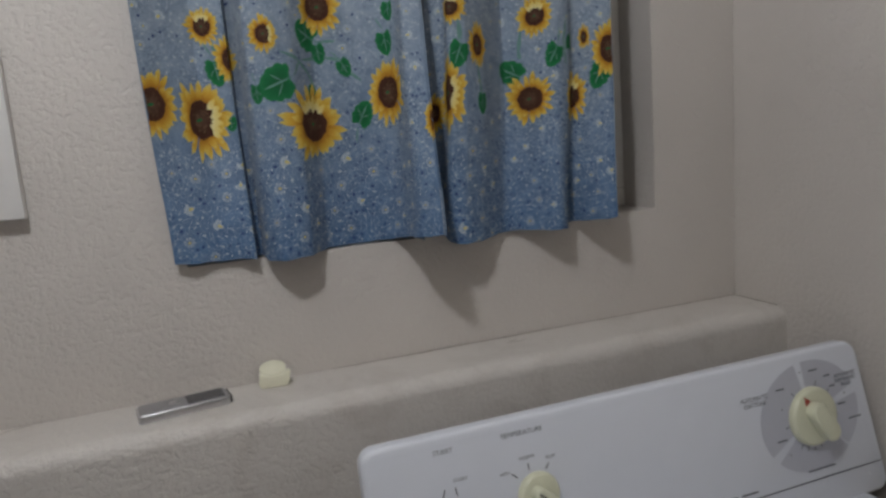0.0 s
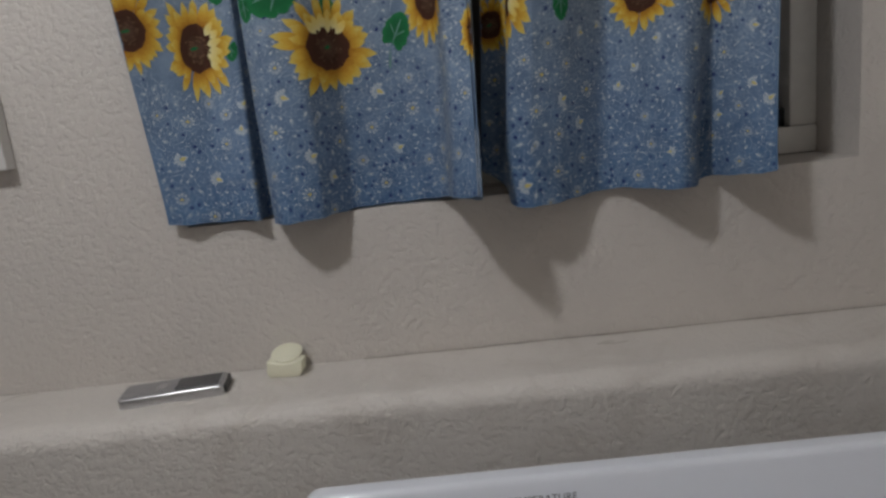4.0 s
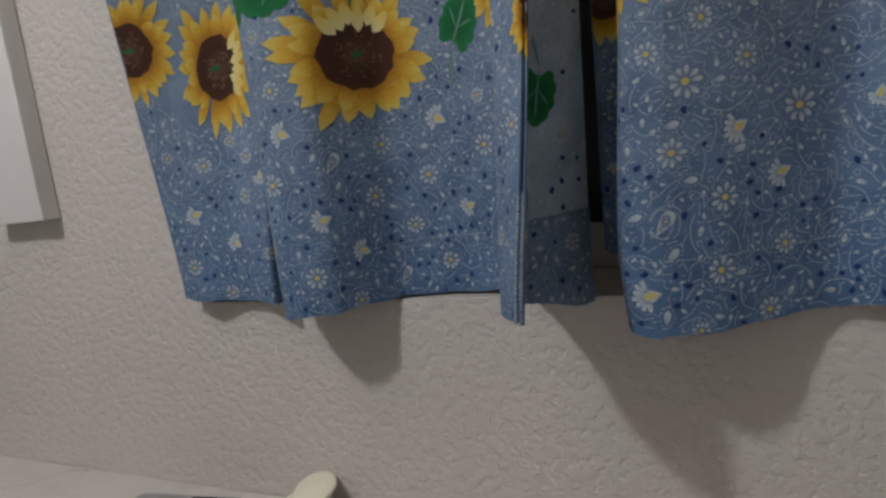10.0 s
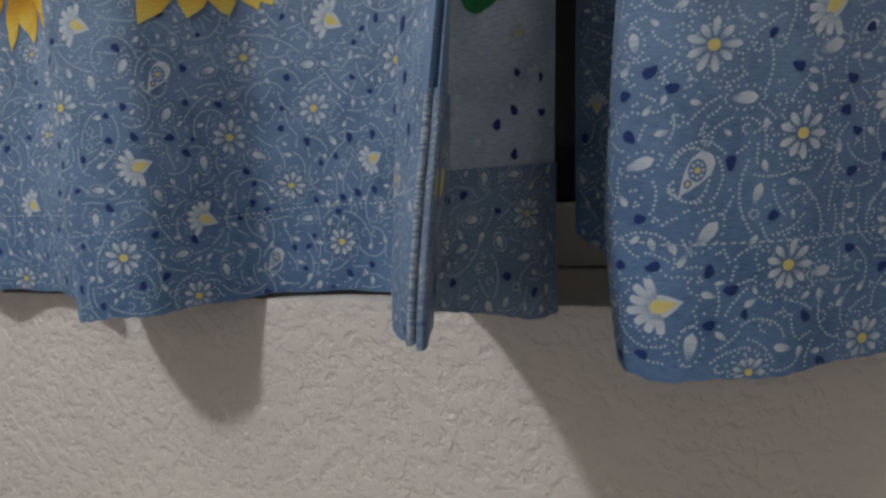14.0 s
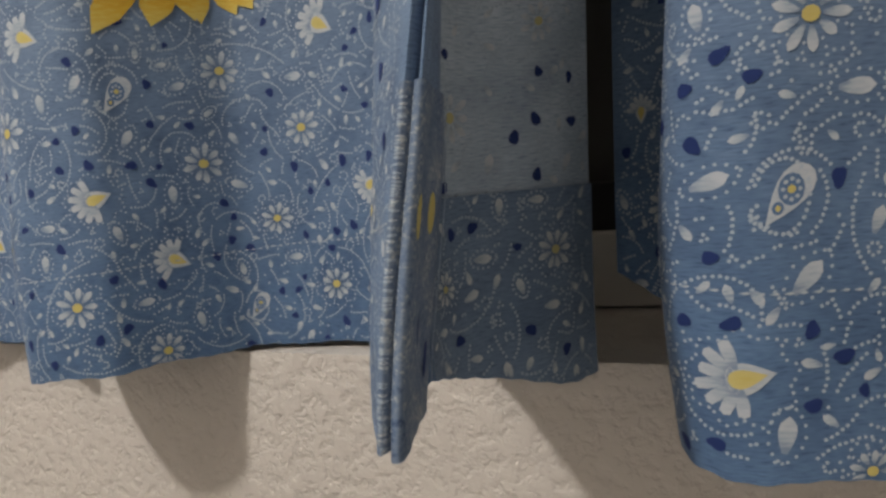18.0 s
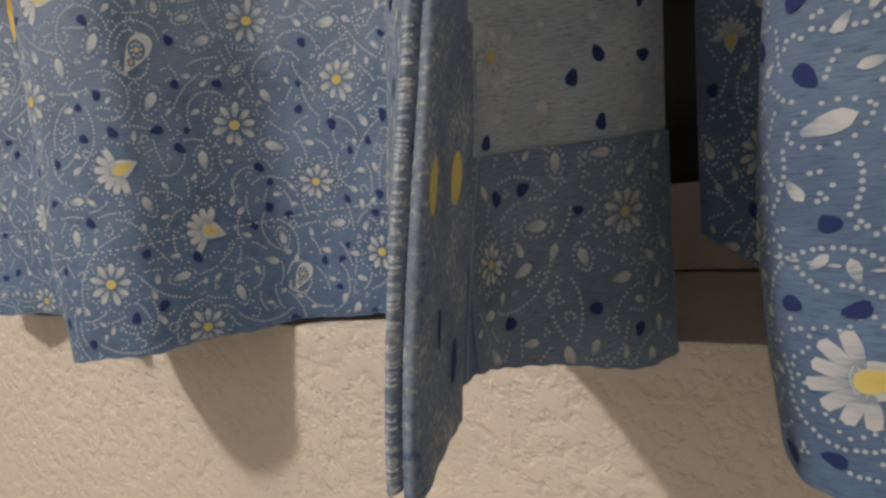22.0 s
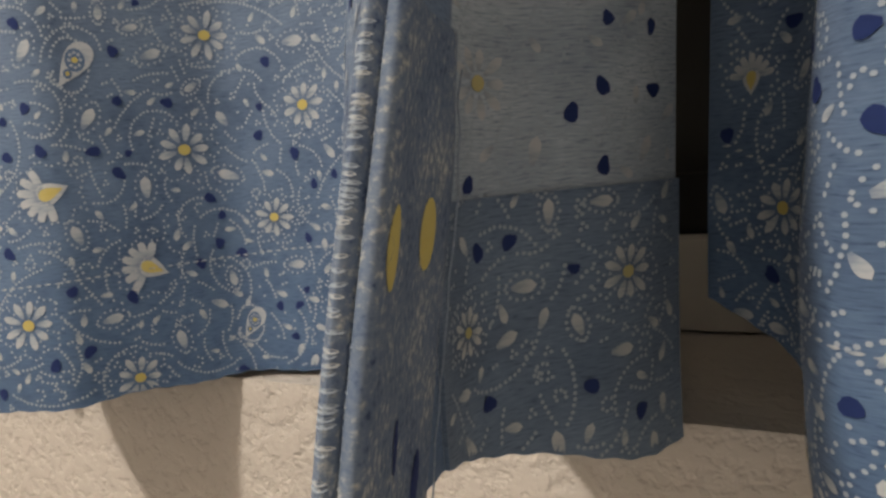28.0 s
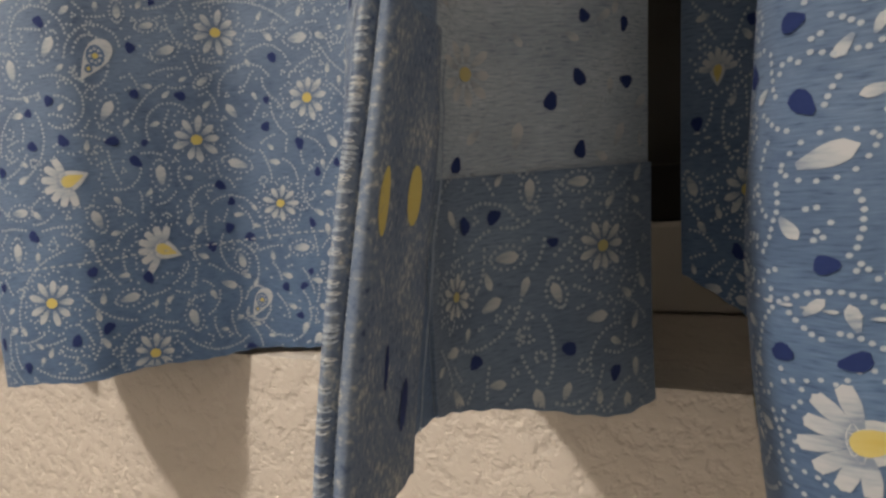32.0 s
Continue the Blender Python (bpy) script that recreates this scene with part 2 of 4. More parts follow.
def part(name, bm, material, parent=None, label=""):
    """Link a bmesh as one mesh object, under a thing or a part."""
    me = bpy.data.meshes.new(name)
    bmesh.ops.recalc_face_normals(bm, faces=bm.faces[:])
    bm.to_mesh(me)
    bm.free()
    ob = new(name, me)
    for m in material if isinstance(material, (list, tuple)) else [material]:
        me.materials.append(m)
    smooth_ob(ob)
    if parent:
        ob.parent = parent
        ob.matrix_parent_inverse = parent.matrix_basis.inverted()
    if label:
        ob["label"] = label
    return ob


def thing(name, at, label, category, group="", kind=""):
    ob = new(name)
    ob.empty_display_size = 0.03
    ob.location = at
    return tagged(ob, label, category, group, kind)


def box(lo, hi, bevel=0.0, segments=2, bm=None):
    bm = bm or bmesh.new()
    c = [(a + b) / 2 for a, b in zip(lo, hi)]
    d = [abs(b - a) for a, b in zip(lo, hi)]
    vs = bmesh.ops.create_cube(bm, size=1, matrix=Matrix.LocRotScale(c, None, d))["verts"]
    if bevel:
        es = list({e for v in vs for e in v.link_edges})
        bmesh.ops.bevel(bm, geom=es, offset=bevel, segments=segments, profile=0.5, affect="EDGES")
    return bm


def lathe(profile, m=None, n=32, bm=None):
    """Turn (radius, height) pairs round the z axis."""
    bm = bm or bmesh.new()
    rings = []
    for r, h in profile:
        rings.append([bm.verts.new((r * math.cos(2 * math.pi * k / n), r * math.sin(2 * math.pi * k / n), h)) for k in range(n)])
    for a, b in zip(rings, rings[1:]):
        for k in range(n):
            bm.faces.new((a[k], a[(k + 1) % n], b[(k + 1) % n], b[k]))
    for ring, flip in ((rings[0], True), (rings[-1], False)):
        bm.faces.new(ring[::-1] if flip else ring)
    if m:
        bmesh.ops.transform(bm, matrix=m, verts=bm.verts)
    return bm


def prism(outline, depth, m=None, bevel=0.0, bm=None):
    """Extrude an outline in the xy plane along z by depth."""
    bm = bm or bmesh.new()
    vs = [bm.verts.new((x, y, 0)) for x, y in outline]
    f = bm.faces.new(vs)
    top = bmesh.ops.extrude_face_region(bm, geom=[f])["geom"]
    tv = [g for g in top if isinstance(g, bmesh.types.BMVert)]
    bmesh.ops.translate(bm, vec=(0, 0, depth), verts=tv)
    if bevel:
        es = [e for e in bm.edges if all(v in tv for v in e.verts)]
        bmesh.ops.bevel(bm, geom=es, offset=bevel, segments=3, profile=0.5, affect="EDGES")
    if m:
        bmesh.ops.transform(bm, matrix=m, verts=bm.verts)
    return bm


def tube(points, radius, n=8, bm=None):
    bm = bm or bmesh.new()
    pts = [Vector(p) for p in points]
    rings = []
    for i, p in enumerate(pts):
        d = (pts[min(i + 1, len(pts) - 1)] - pts[max(i - 1, 0)]).normalized()
        a = d.orthogonal().normalized() if i == 0 else (rings[-1][1] - d * rings[-1][1].dot(d)).normalized()
        b = d.cross(a)
        rings.append(([bm.verts.new(p + radius * (math.cos(2 * math.pi * k / n) * a + math.sin(2 * math.pi * k / n) * b)) for k in range(n)], a))
    for (r0, _), (r1, _) in zip(rings, rings[1:]):
        for k in range(n):
            bm.faces.new((r0[k], r0[(k + 1) % n], r1[(k + 1) % n], r1[k]))
    bm.faces.new(rings[0][0][::-1])
    bm.faces.new(rings[-1][0])
    return bm


def rounded(w, h, r, n=6):
    """Outline of a rounded rectangle centred on the origin."""
    out = []
    for cx, cy, a0 in ((w / 2 - r, h / 2 - r, 0), (-w / 2 + r, h / 2 - r, 90), (-w / 2 + r, -h / 2 + r, 180), (w / 2 - r, -h / 2 + r, 270)):
        for k in range(n + 1):
            a = radians(a0 + 90 * k / n)
            out.append((cx + r * math.cos(a), cy + r * math.sin(a)))
    return out


def writing(name, text, size, m, material, parent):
    cu = bpy.data.curves.new(name, "FONT")
    cu.body, cu.size, cu.align_x, cu.align_y, cu.extrude = text, size, "CENTER", "CENTER", 0.0001
    tmp = bpy.data.objects.new(name, cu)
    scene.collection.objects.link(tmp)
    dg = bpy.context.evaluated_depsgraph_get()
    me = bpy.data.meshes.new_from_object(tmp.evaluated_get(dg))
    bpy.data.objects.remove(tmp)
    me.name = name
    me.transform(m)
    me.materials.clear()
    me.materials.append(material)
    ob = new(name, me)
    ob.parent = parent
    ob.matrix_parent_inverse = parent.matrix_basis.inverted()
    return ob


# ---- the room ----
X0, X1, Y0, Y1, TOP = -1.15, 1.10, -2.30, 0.0, 2.44
NX0, NX1, NZ0, NZ1, ND = 0.175, 0.93, 1.276, 2.02, 0.115
T = 0.12


def structure(name, bm, material, label, category):
    return tagged(part(name, bm, material), label, category, kind="structure")


def back_wall():
    """The window wall with its niche."""
    bm = bmesh.new()
    for lo, hi in (((X0 - T, 0, 0), (NX0, ND + 0.09, TOP)), ((NX1, 0, 0), (X1 + T, ND + 0.09, TOP)),
                   ((NX0, 0, 0), (NX1, ND + 0.09, NZ0)), ((NX0, 0, NZ1), (NX1, ND + 0.09, TOP))):
        box(lo, hi, bm=bm)
    bmesh.ops.remove_doubles(bm, verts=bm.verts, dist=1e-5)
    return structure("wall_north", bm, WALL, "beige plastered wall with a knockdown texture and a window niche", "wall")


def strip_profile(points, x0, x1):
    """A solid with one profile in the yz plane, run along x."""
    bm = bmesh.new()
    n = 60
    cols = []
    for k in range(n + 1):
        x = x0 + (x1 - x0) * k / n
        cols.append([bm.verts.new((x, y, z)) for y, z in points])
    for a, b in zip(cols, cols[1:]):
        for i in range(len(points)):
            j = (i + 1) % len(points)
            bm.faces.new((a[i], a[j], b[j], b[i]))
    bm.faces.new(cols[0])
    bm.faces.new(cols[-1][::-1])
    return bm


back_wall()
LEDGE_Z, LEDGE_Y, R = 1.10, -0.118, 0.024
nose = [(LEDGE_Y + R - R * math.sin(radians(a)), LEDGE_Z - R + R * math.cos(radians(a))) for a in range(0, 91, 10)]
structure("ledge", strip_profile([(-0.001, 0), (-0.001, LEDGE_Z)] + nose + [(LEDGE_Y, 0)], X0, X1), LEDGE,
          "beige plastered half-height ledge with a rounded edge and dusty top", "ledge")
structure("wall_east", box((X1, Y0 - T, 0), (X1 + T, -0.001, TOP)), WALL, "plain beige plastered side wall", "wall")
structure("wall_west", box((X0 - T, Y0 - T, 0), (X0, -0.001, TOP)), WALL, "plain beige plastered side wall", "wall")
structure("wall_south", box((X0, Y0 - T, 0), (X1, Y0, TOP)), WALL, "plain beige plastered wall behind the camera", "wall")
structure("floor", box((X0 - T, Y0 - T, -0.1), (X1 + T, ND, 0)), FLOOR, "plain brown vinyl floor of a laundry room", "floor")
structure("ceiling", box((X0 - T, Y0 - T, TOP), (X1 + T, ND + 0.1, TOP + 0.1)), CEIL, "plain off-white ceiling", "ceiling")

# window at the back of the niche
win = thing("window_1", ((NX0 + NX1) / 2, ND, NZ0), "off-white vinyl sliding window at the back of the niche", "window", kind="structure")
part("window_frame", box((NX0, 0.085, NZ0 + 0.0005), (NX1, 0.13, NZ0 + 0.034), 0.003), VINYL, win)
part("window_frame", box((NX0, 0.085, NZ1 - 0.034), (NX1, 0.13, NZ1 - 0.0005), 0.003), VINYL, win)
part("window_frame", box((NX0 + 0.0005, 0.085, NZ0 + 0.034), (NX0 + 0.034, 0.13, NZ1 - 0.034), 0.003), VINYL, win)
part("window_frame", box((NX1 - 0.034, 0.085, NZ0 + 0.034), (NX1 - 0.0005, 0.13, NZ1 - 0.034), 0.003), VINYL, win)
part("window_frame", box((0.535, 0.10, NZ0 + 0.034), (0.565, 0.128, NZ1 - 0.034), 0.003), VINYL, win)
part("gasket", box((NX0 + 0.034, 0.098, NZ0 + 0.034), (0.535, 0.116, NZ0 + 0.056), 0.001), GASKET, win)
part("gasket", box((0.565, 0.098, NZ0 + 0.034), (NX1 - 0.034, 0.116, NZ0 + 0.056), 0.001), GASKET, win)
part("pane", box((NX0 + 0.034, 0.118, NZ0 + 0.05), (NX1 - 0.034, 0.122, NZ1 - 0.034)), PANE, win, "dark night-time window pane")


# ---- dryer ----
def appliance_body(name, x0, x1, y0, y1, h, parent):
    return part(name, box((x0, y0, 0.02), (x1, y1, h), 0.012, 3), ENAMEL, parent)


DX0, DX1, DTOP, DLEAN = 0.326, 1.057, 1.091, 9.0
dryer = thing("dryer", ((DX0 + DX1) / 2, -0.5, 0), "white enamelled clothes dryer with a rounded control console", "dryer")
appliance_body("body", DX0, DX1, -0.92, -0.20, 0.872, dryer)
FACE = Matrix.Translation(((DX0 + DX1) / 2, -0.2735, DTOP)) @ Matrix.Rotation(radians(90 - DLEAN), 4, "X")
CH = 0.225


def on_face(x, drop, out=0.0):
    """A pose on the console's face: x in the room, drop below its top edge, out from it."""
    return FACE @ Matrix.Translation((x - (DX0 + DX1) / 2, -drop, out))


def console_shell():
    out = [(x, y - CH / 2) for x, y in rounded(DX1 - DX0, CH, 0.018, 8)]
    out = [(x + (0.26 * min(-y, 0.14) if x > 0 else 0), y) for x, y in out]  # the end slants outwards
    return prism(out, 0.020, FACE @ Matrix.Translation((0, 0, -0.020)), 0.006)


console = part("console", console_shell(), ENAMEL, dryer)
part("console_back", box((DX0 + 0.012, -0.252, 0.86), (DX1 - 0.012, -0.202, 1.045), 0.01, 3), ENAMEL, dryer)
part("groove", prism([(-0.16, -0.0008), (0.292, -0.0008), (0.292, 0.0008), (-0.16, 0.0008)], 0.0004, on_face(0.79, 0.181)), PRINT_GREY, console)


def tick(x, drop, deg, length, width=0.0008):
    return part("tick", prism([(-width, 0), (width, 0), (width, length), (-width, length)], 0.0003, on_face(x, drop, 0.0001) @ Matrix.Rotation(radians(deg), 4, "Z")), PRINT_GREY, console)


def bar(x, drop, w, h=0.0028):
    return part("print_bar", prism([(-w / 2, -h / 2), (w / 2, -h / 2), (w / 2, h / 2), (-w / 2, h / 2)], 0.0003, on_face(x, drop, 0.0001)), PRINT_GREY, console)


def fin_knob(x, drop, r, deg, mark):
    """A round knob with a raised finger grip across it."""
    k = part("knob", lathe([(r * 1.0, 0.0), (r, 0.004), (r * 0.96, 0.007), (r * 0.9, 0.009), (r * 0.86, 0.0095)], on_face(x, drop, 0.0005), 48), KNOB, dryer, "ivory plastic control knob")
    spin = Matrix.Rotation(radians(deg), 4, "Z")
    turn = on_face(x, drop, 0.009) @ spin @ Matrix.Translation((0, -r * 0.16, 0))
    part("grip", prism(rounded(r * 0.66, r * 1.5, r * 0.32, 6), 0.016, turn, 0.004), KNOB, k)
    if mark == "red":
        part("pointer", prism([(-0.0055, 0), (0.0055, 0), (0, 0.012)], 0.0006, on_face(x, drop, 0.0100) @ spin @ Matrix.Translation((0, r * 0.60, 0))), RED, k)
    else:
        part("pointer", prism([(-0.0012, 0), (0.0012, 0), (0.0012, 0.011), (-0.0012, 0.011)], 0.0006, on_face(x, drop, 0.0252) @ spin @ Matrix.Translation((0, r * 0.05, 0))), KNOB_MARK, k)
    return k


writing("lettering", "START", 0.0084, on_face(0.420, 0.020, 0.0002), PRINT_GREY, console)
writing("lettering", "TEMPERATURE", 0.0084, on_face(0.519, 0.019, 0.0002), PRINT_GREY, console)
writing("lettering", "START", 0.006, on_face(0.437, 0.055, 0.0002), PRINT_GREY, console)
writing("lettering", "HIGH", 0.0052, on_face(0.492, 0.062, 0.0002), PRINT_GREY, console)
writing("lettering", "MEDIUM", 0.0052, on_face(0.522, 0.049, 0.0002), PRINT_GREY, console)
writing("lettering", "FLUFF", 0.0052, on_face(0.553, 0.055, 0.0002), PRINT_GREY, console)
tick(0.431, 0.072, 8, 0.010)
tick(0.414, 0.071, -18, 0.009)
tick(0.507, 0.070, -42 + 90, 0.009)
tick(0.523, 0.064, 0, 0.008)
tick(0.545, 0.068, -35, 0.008)
fin_knob(0.531, 0.094, 0.0265, 48, "dark")
start_knob = part("start_knob", lathe([(0.0155, 0), (0.0155, 0.012), (0.0135, 0.014), (0.0125, 0.0142)], on_face(0.429, 0.098, 0.0005), 40), NAVY, dryer, "dark push-to-start knob with a silver cap")
part("cap", lathe([(0.0105, 0), (0.0105, 0.001), (0.0095, 0.0016)], on_face(0.429, 0.098, 0.0148), 32), STEEL, start_knob)
# the cycle dial with its shaded zones
DKX, DKD = 0.962, 0.091


def zone(a0, a1, r0, r1):
    pts = [(r1 * math.cos(radians(a)), r1 * math.sin(radians(a))) for a in np.linspace(a0, a1, 14)]
    pts += [(r0 * math.cos(radians(a)), r0 * math.sin(radians(a))) for a in np.linspace(a1, a0, 14)]
    return part("dial_zone", prism([(1.13 * x, 0.97 * y) for x, y in pts], 0.00015, on_face(DKX, DKD, 0.0001)), ZONE, console, "pale grey printed dial zone")


zone(104, 214, 0.036, 0.080)
zone(24, 96, 0.036, 0.080)
zone(-44, 13, 0.036, 0.078)
zone(224, 314, 0.036, 0.080)
fin_knob(DKX, DKD, 0.041, 32, "red")
writing("lettering", "AUTOMATIC\nCOTTONS", 0.0082, on_face(0.866, 0.053, 0.0004), PRINT_GREY, console)
writing("lettering", "AUTOMATIC\nPERMANENT\nPRESS", 0.0070, on_face(1.032, 0.052, 0.0004), PRINT_GREY, console)
for x, d, w in ((-0.050, -0.046, 0.015), (-0.056, 0.024, 0.018), (0.012, -0.062, 0.016), (0.036, -0.050, 0.012), (0.044, -0.034, 0.010), (0.058, -0.006, 0.015), (0.080, 0.018, 0.024), (0.008, 0.076, 0.050)):
    bar(DKX + x, DKD + d, w, 0.0022)
for x in (0.84, 0.805):
    bar(x, 0.172, 0.028, 0.0024)
for a in (130, 190, 72, 40, -8, -25, 240, 255, 270, 285):
    c, q = math.cos(radians(a)), math.sin(radians(a))
    tick(DKX + 0.041 * c, DKD - 0.041 * q, a - 90, 0.008, 0.0006)

for a, r in ((101, 0.064), (226, 0.064), (17, 0.068), (160, 0.054)):
    part("dial_mark", lathe([(0.0011, 0), (0.0011, 0.0002), (0.0009, 0.0003)], on_face(DKX + r * math.cos(radians(a)), DKD - r * math.sin(radians(a)), 0.0003), 12), PRINT_GREY, console)

# ---- washer ----
WX1 = -0.067
washer = thing("washer", (-0.41, -0.5, 0), "white clothes washer with black console end caps", "washer")
part("body", box((WX1 - 0.69, -0.92, 0.02), (WX1 + 0.012, -0.175, 0.86), 0.012, 3), ENAMEL, washer)
part("top_deck", box((WX1 - 0.69, -0.90, 0.8605), (WX1 + 0.018, -0.172, 0.916), 0.016, 3), ENAMEL, washer)


def wedge(x0, x1, pts, bevel):
    m = Matrix(((0, 0, 1, 0), (1, 0, 0, 0), (0, 1, 0, 0), (0, 0, 0, 1)))
    bm = prism(pts, x1 - x0, Matrix.Translation((x0, 0, 0)) @ m)
    if bevel:
        bmesh.ops.bevel(bm, geom=bm.edges[:], offset=bevel, segments=2, profile=0.5, affect="EDGES")
    return bm


WP = [(-0.178, 0.9165), (-0.186, 1.068), (-0.196, 1.092), (-0.217, 1.099), (-0.230, 1.094), (-0.405, 0.9165)]
part("end_cap", wedge(WX1 - 0.022, WX1, WP, 0.003), BLACK, washer, "black plastic console end cap")
part("end_cap", wedge(WX1 - 0.69, WX1 - 0.668, WP, 0.003), BLACK, washer, "black plastic console end cap")
WQ = [(-0.182, 0.9165), (-0.192, 1.064), (-0.201, 1.084), (-0.218, 1.090), (-0.228, 1.086), (-0.396, 0.9165)]
wcon = part("console", wedge(WX1 - 0.668, WX1 - 0.022, WQ, 0.002), ENAMEL, washer)
WFACE = Matrix.Translation((0, -0.228, 1.086)) @ Matrix.Rotation(math.atan2(0.1695, 0.168), 4, "X")


def on_wash(x, drop, out=0.0003):
    return WFACE @ Matrix.Translation((x, -drop, out))


wknob = part("knob", lathe([(0.026, 0), (0.026, 0.012), (0.022, 0.022), (0.019, 0.024)], on_wash(-0.175, 0.062), 40), NAVY, washer, "dark navy plastic knob")
part("grip", prism(rounded(0.011, 0.044, 0.005), 0.010, on_wash(-0.175, 0.062, 0.0235), 0.002), NAVY, wknob)
part("print_bar", prism([(-0.012, -0.0016), (0.012, -0.0016), (0.012, 0.0016), (-0.012, 0.0016)], 0.0003, on_wash(-0.145, 0.012)), PRINT_GREY, wcon)
part("print_line", prism([(-0.62, -0.0006), (0.02, -0.0006), (0.02, 0.0006), (-0.62, 0.0006)], 0.0003, on_wash(-0.11, 0.028)), PRINT_GREY, wcon)
for dx in (0.012, 0.034):
    part("tick", prism([(-0.004, -0.0008), (0.004, -0.0008), (0.004, 0.0008), (-0.004, 0.0008)], 0.0003, on_wash(-0.142 + dx, 0.056)), PRINT_GREY, wcon)

# ---- things on the ledge ----
LZ = LEDGE_Z
player = thing("music_player", (0.146, -0.052, LZ), "small silver and grey music player lying on the ledge", "music player")
PM = Matrix.Translation((0.149, -0.053, LZ + 0.0003)) @ Matrix.Rotation(radians(8), 4, "Z")
part("shell", prism(rounded(0.112, 0.042, 0.006), 0.0108, PM, 0.0022), STEEL, player)
part("face", prism(rounded(0.107, 0.037, 0.005), 0.0006, PM @ Matrix.Translation((0, 0, 0.0109))), GREYTOP, player)
part("screen", prism(rounded(0.046, 0.032, 0.002), 0.0005, PM @ Matrix.Translation((0.0265, 0, 0.0116))), SCREEN, player, "dark display half of the face")
part("button", lathe([(0.0065, 0), (0.0065, 0.0006), (0.0055, 0.0010)], PM @ Matrix.Translation((-0.012, 0, 0.0115)), 24), STEEL, player)
part("end_plug", prism(rounded(0.007, 0.036, 0.003), 0.0085, PM @ Matrix.Translation((0.0545, 0, 0.0013)), 0.001), BLACK, player)
knob_cap = thing("knob_cap", (0.266, -0.016, LZ), "loose cream plastic knob standing on the ledge", "knob")
CM = Matrix.Translation((0.268, -0.019, LZ + 0.0002)) @ Matrix.Rotation(radians(-6), 4, "Z")
SADDLE = [(-0.019, 0.005), (-0.016, 0), (0.015, 0), (0.0185, 0.005), (0.0205, 0.0192), (0.017, 0.0198), (0.009, 0.0172), (0, 0.0162), (-0.009, 0.0172), (-0.015, 0.0198), (-0.0175, 0.0192)]
part("block", prism([(1.1 * x, z) for x, z in SADDLE], 0.015, CM @ Matrix(((1, 0, 0, 0), (0, 0, -1, -0.001), (0, 1, 0, 0), (0, 0, 0, 1))), 0.0015), CREAM, knob_cap)
part("stem", lathe([(0.010, 0), (0.0095, 0.012), (0.0095, 0.018)], CM @ Matrix.Translation((0, 0.002, 0)), 28), CREAM, knob_cap)
part("disc", lathe([(0.0168, 0), (0.0182, 0.0010), (0.0182, 0.0028), (0.0172, 0.0036)], CM @ Matrix.Translation((-0.001, 0.0035, 0.0205)) @ Matrix.Rotation(radians(16), 4, "X"), 40), CREAM, knob_cap)

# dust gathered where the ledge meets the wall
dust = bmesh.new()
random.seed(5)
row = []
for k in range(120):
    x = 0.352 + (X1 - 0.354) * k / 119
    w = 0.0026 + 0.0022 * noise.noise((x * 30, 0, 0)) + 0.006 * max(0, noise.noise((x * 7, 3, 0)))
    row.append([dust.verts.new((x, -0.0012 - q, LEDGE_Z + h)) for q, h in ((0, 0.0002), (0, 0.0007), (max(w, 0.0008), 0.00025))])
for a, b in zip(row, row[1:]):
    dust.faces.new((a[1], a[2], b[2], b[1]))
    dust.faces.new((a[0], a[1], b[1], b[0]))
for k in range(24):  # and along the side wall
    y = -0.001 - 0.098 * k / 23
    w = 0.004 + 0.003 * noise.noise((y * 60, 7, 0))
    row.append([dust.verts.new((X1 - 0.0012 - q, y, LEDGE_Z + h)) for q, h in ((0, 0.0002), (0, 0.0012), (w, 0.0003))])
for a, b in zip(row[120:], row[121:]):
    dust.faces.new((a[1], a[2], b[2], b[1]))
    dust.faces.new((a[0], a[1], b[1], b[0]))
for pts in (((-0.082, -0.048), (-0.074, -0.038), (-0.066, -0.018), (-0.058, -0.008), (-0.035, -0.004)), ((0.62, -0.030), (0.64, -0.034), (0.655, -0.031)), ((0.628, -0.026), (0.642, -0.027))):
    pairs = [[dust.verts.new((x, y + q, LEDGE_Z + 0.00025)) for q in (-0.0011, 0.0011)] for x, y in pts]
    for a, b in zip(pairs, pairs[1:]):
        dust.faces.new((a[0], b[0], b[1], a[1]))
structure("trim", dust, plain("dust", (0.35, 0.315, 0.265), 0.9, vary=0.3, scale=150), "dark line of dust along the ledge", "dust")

# ---- wall fittings ----
plate = thing("wall_board", (-0.043, -0.01, 1.36), "white painted board screwed to the wall", "board")
part("board", box((-0.086, -0.0185, 1.362), (0.001, -0.0002, 1.74), 0.0015), WHITE_PAINT, plate)
part("screw", lathe([(0.0055, 0), (0.0055, 0.002), (0.004, 0.0034), (0.002, 0.0038)], pose(-0.049, -0.0186, 1.466, 90), 20), WHITE_PAINT, plate)
outlet = thing("wall_outlet", (-0.497, 0, 1.31), "white wall outlet plate with a black plug", "outlet")
part("cover_plate", prism(rounded(0.074, 0.118, 0.006), 0.006, pose(-0.497, 0.0, 1.308, 90), 0.002), WHITE_PAINT, outlet)
for dz in (-0.020, 0.020):
    part("socket", prism(rounded(0.033, 0.028, 0.010), 0.0015, pose(-0.497, -0.006, 1.308 + dz, 90), 0.0005), WHITE_PAINT, outlet)
cord = thing("power_cord", (-0.497, -0.03, 1.29), "black plug and cord hanging from the outlet", "cord")
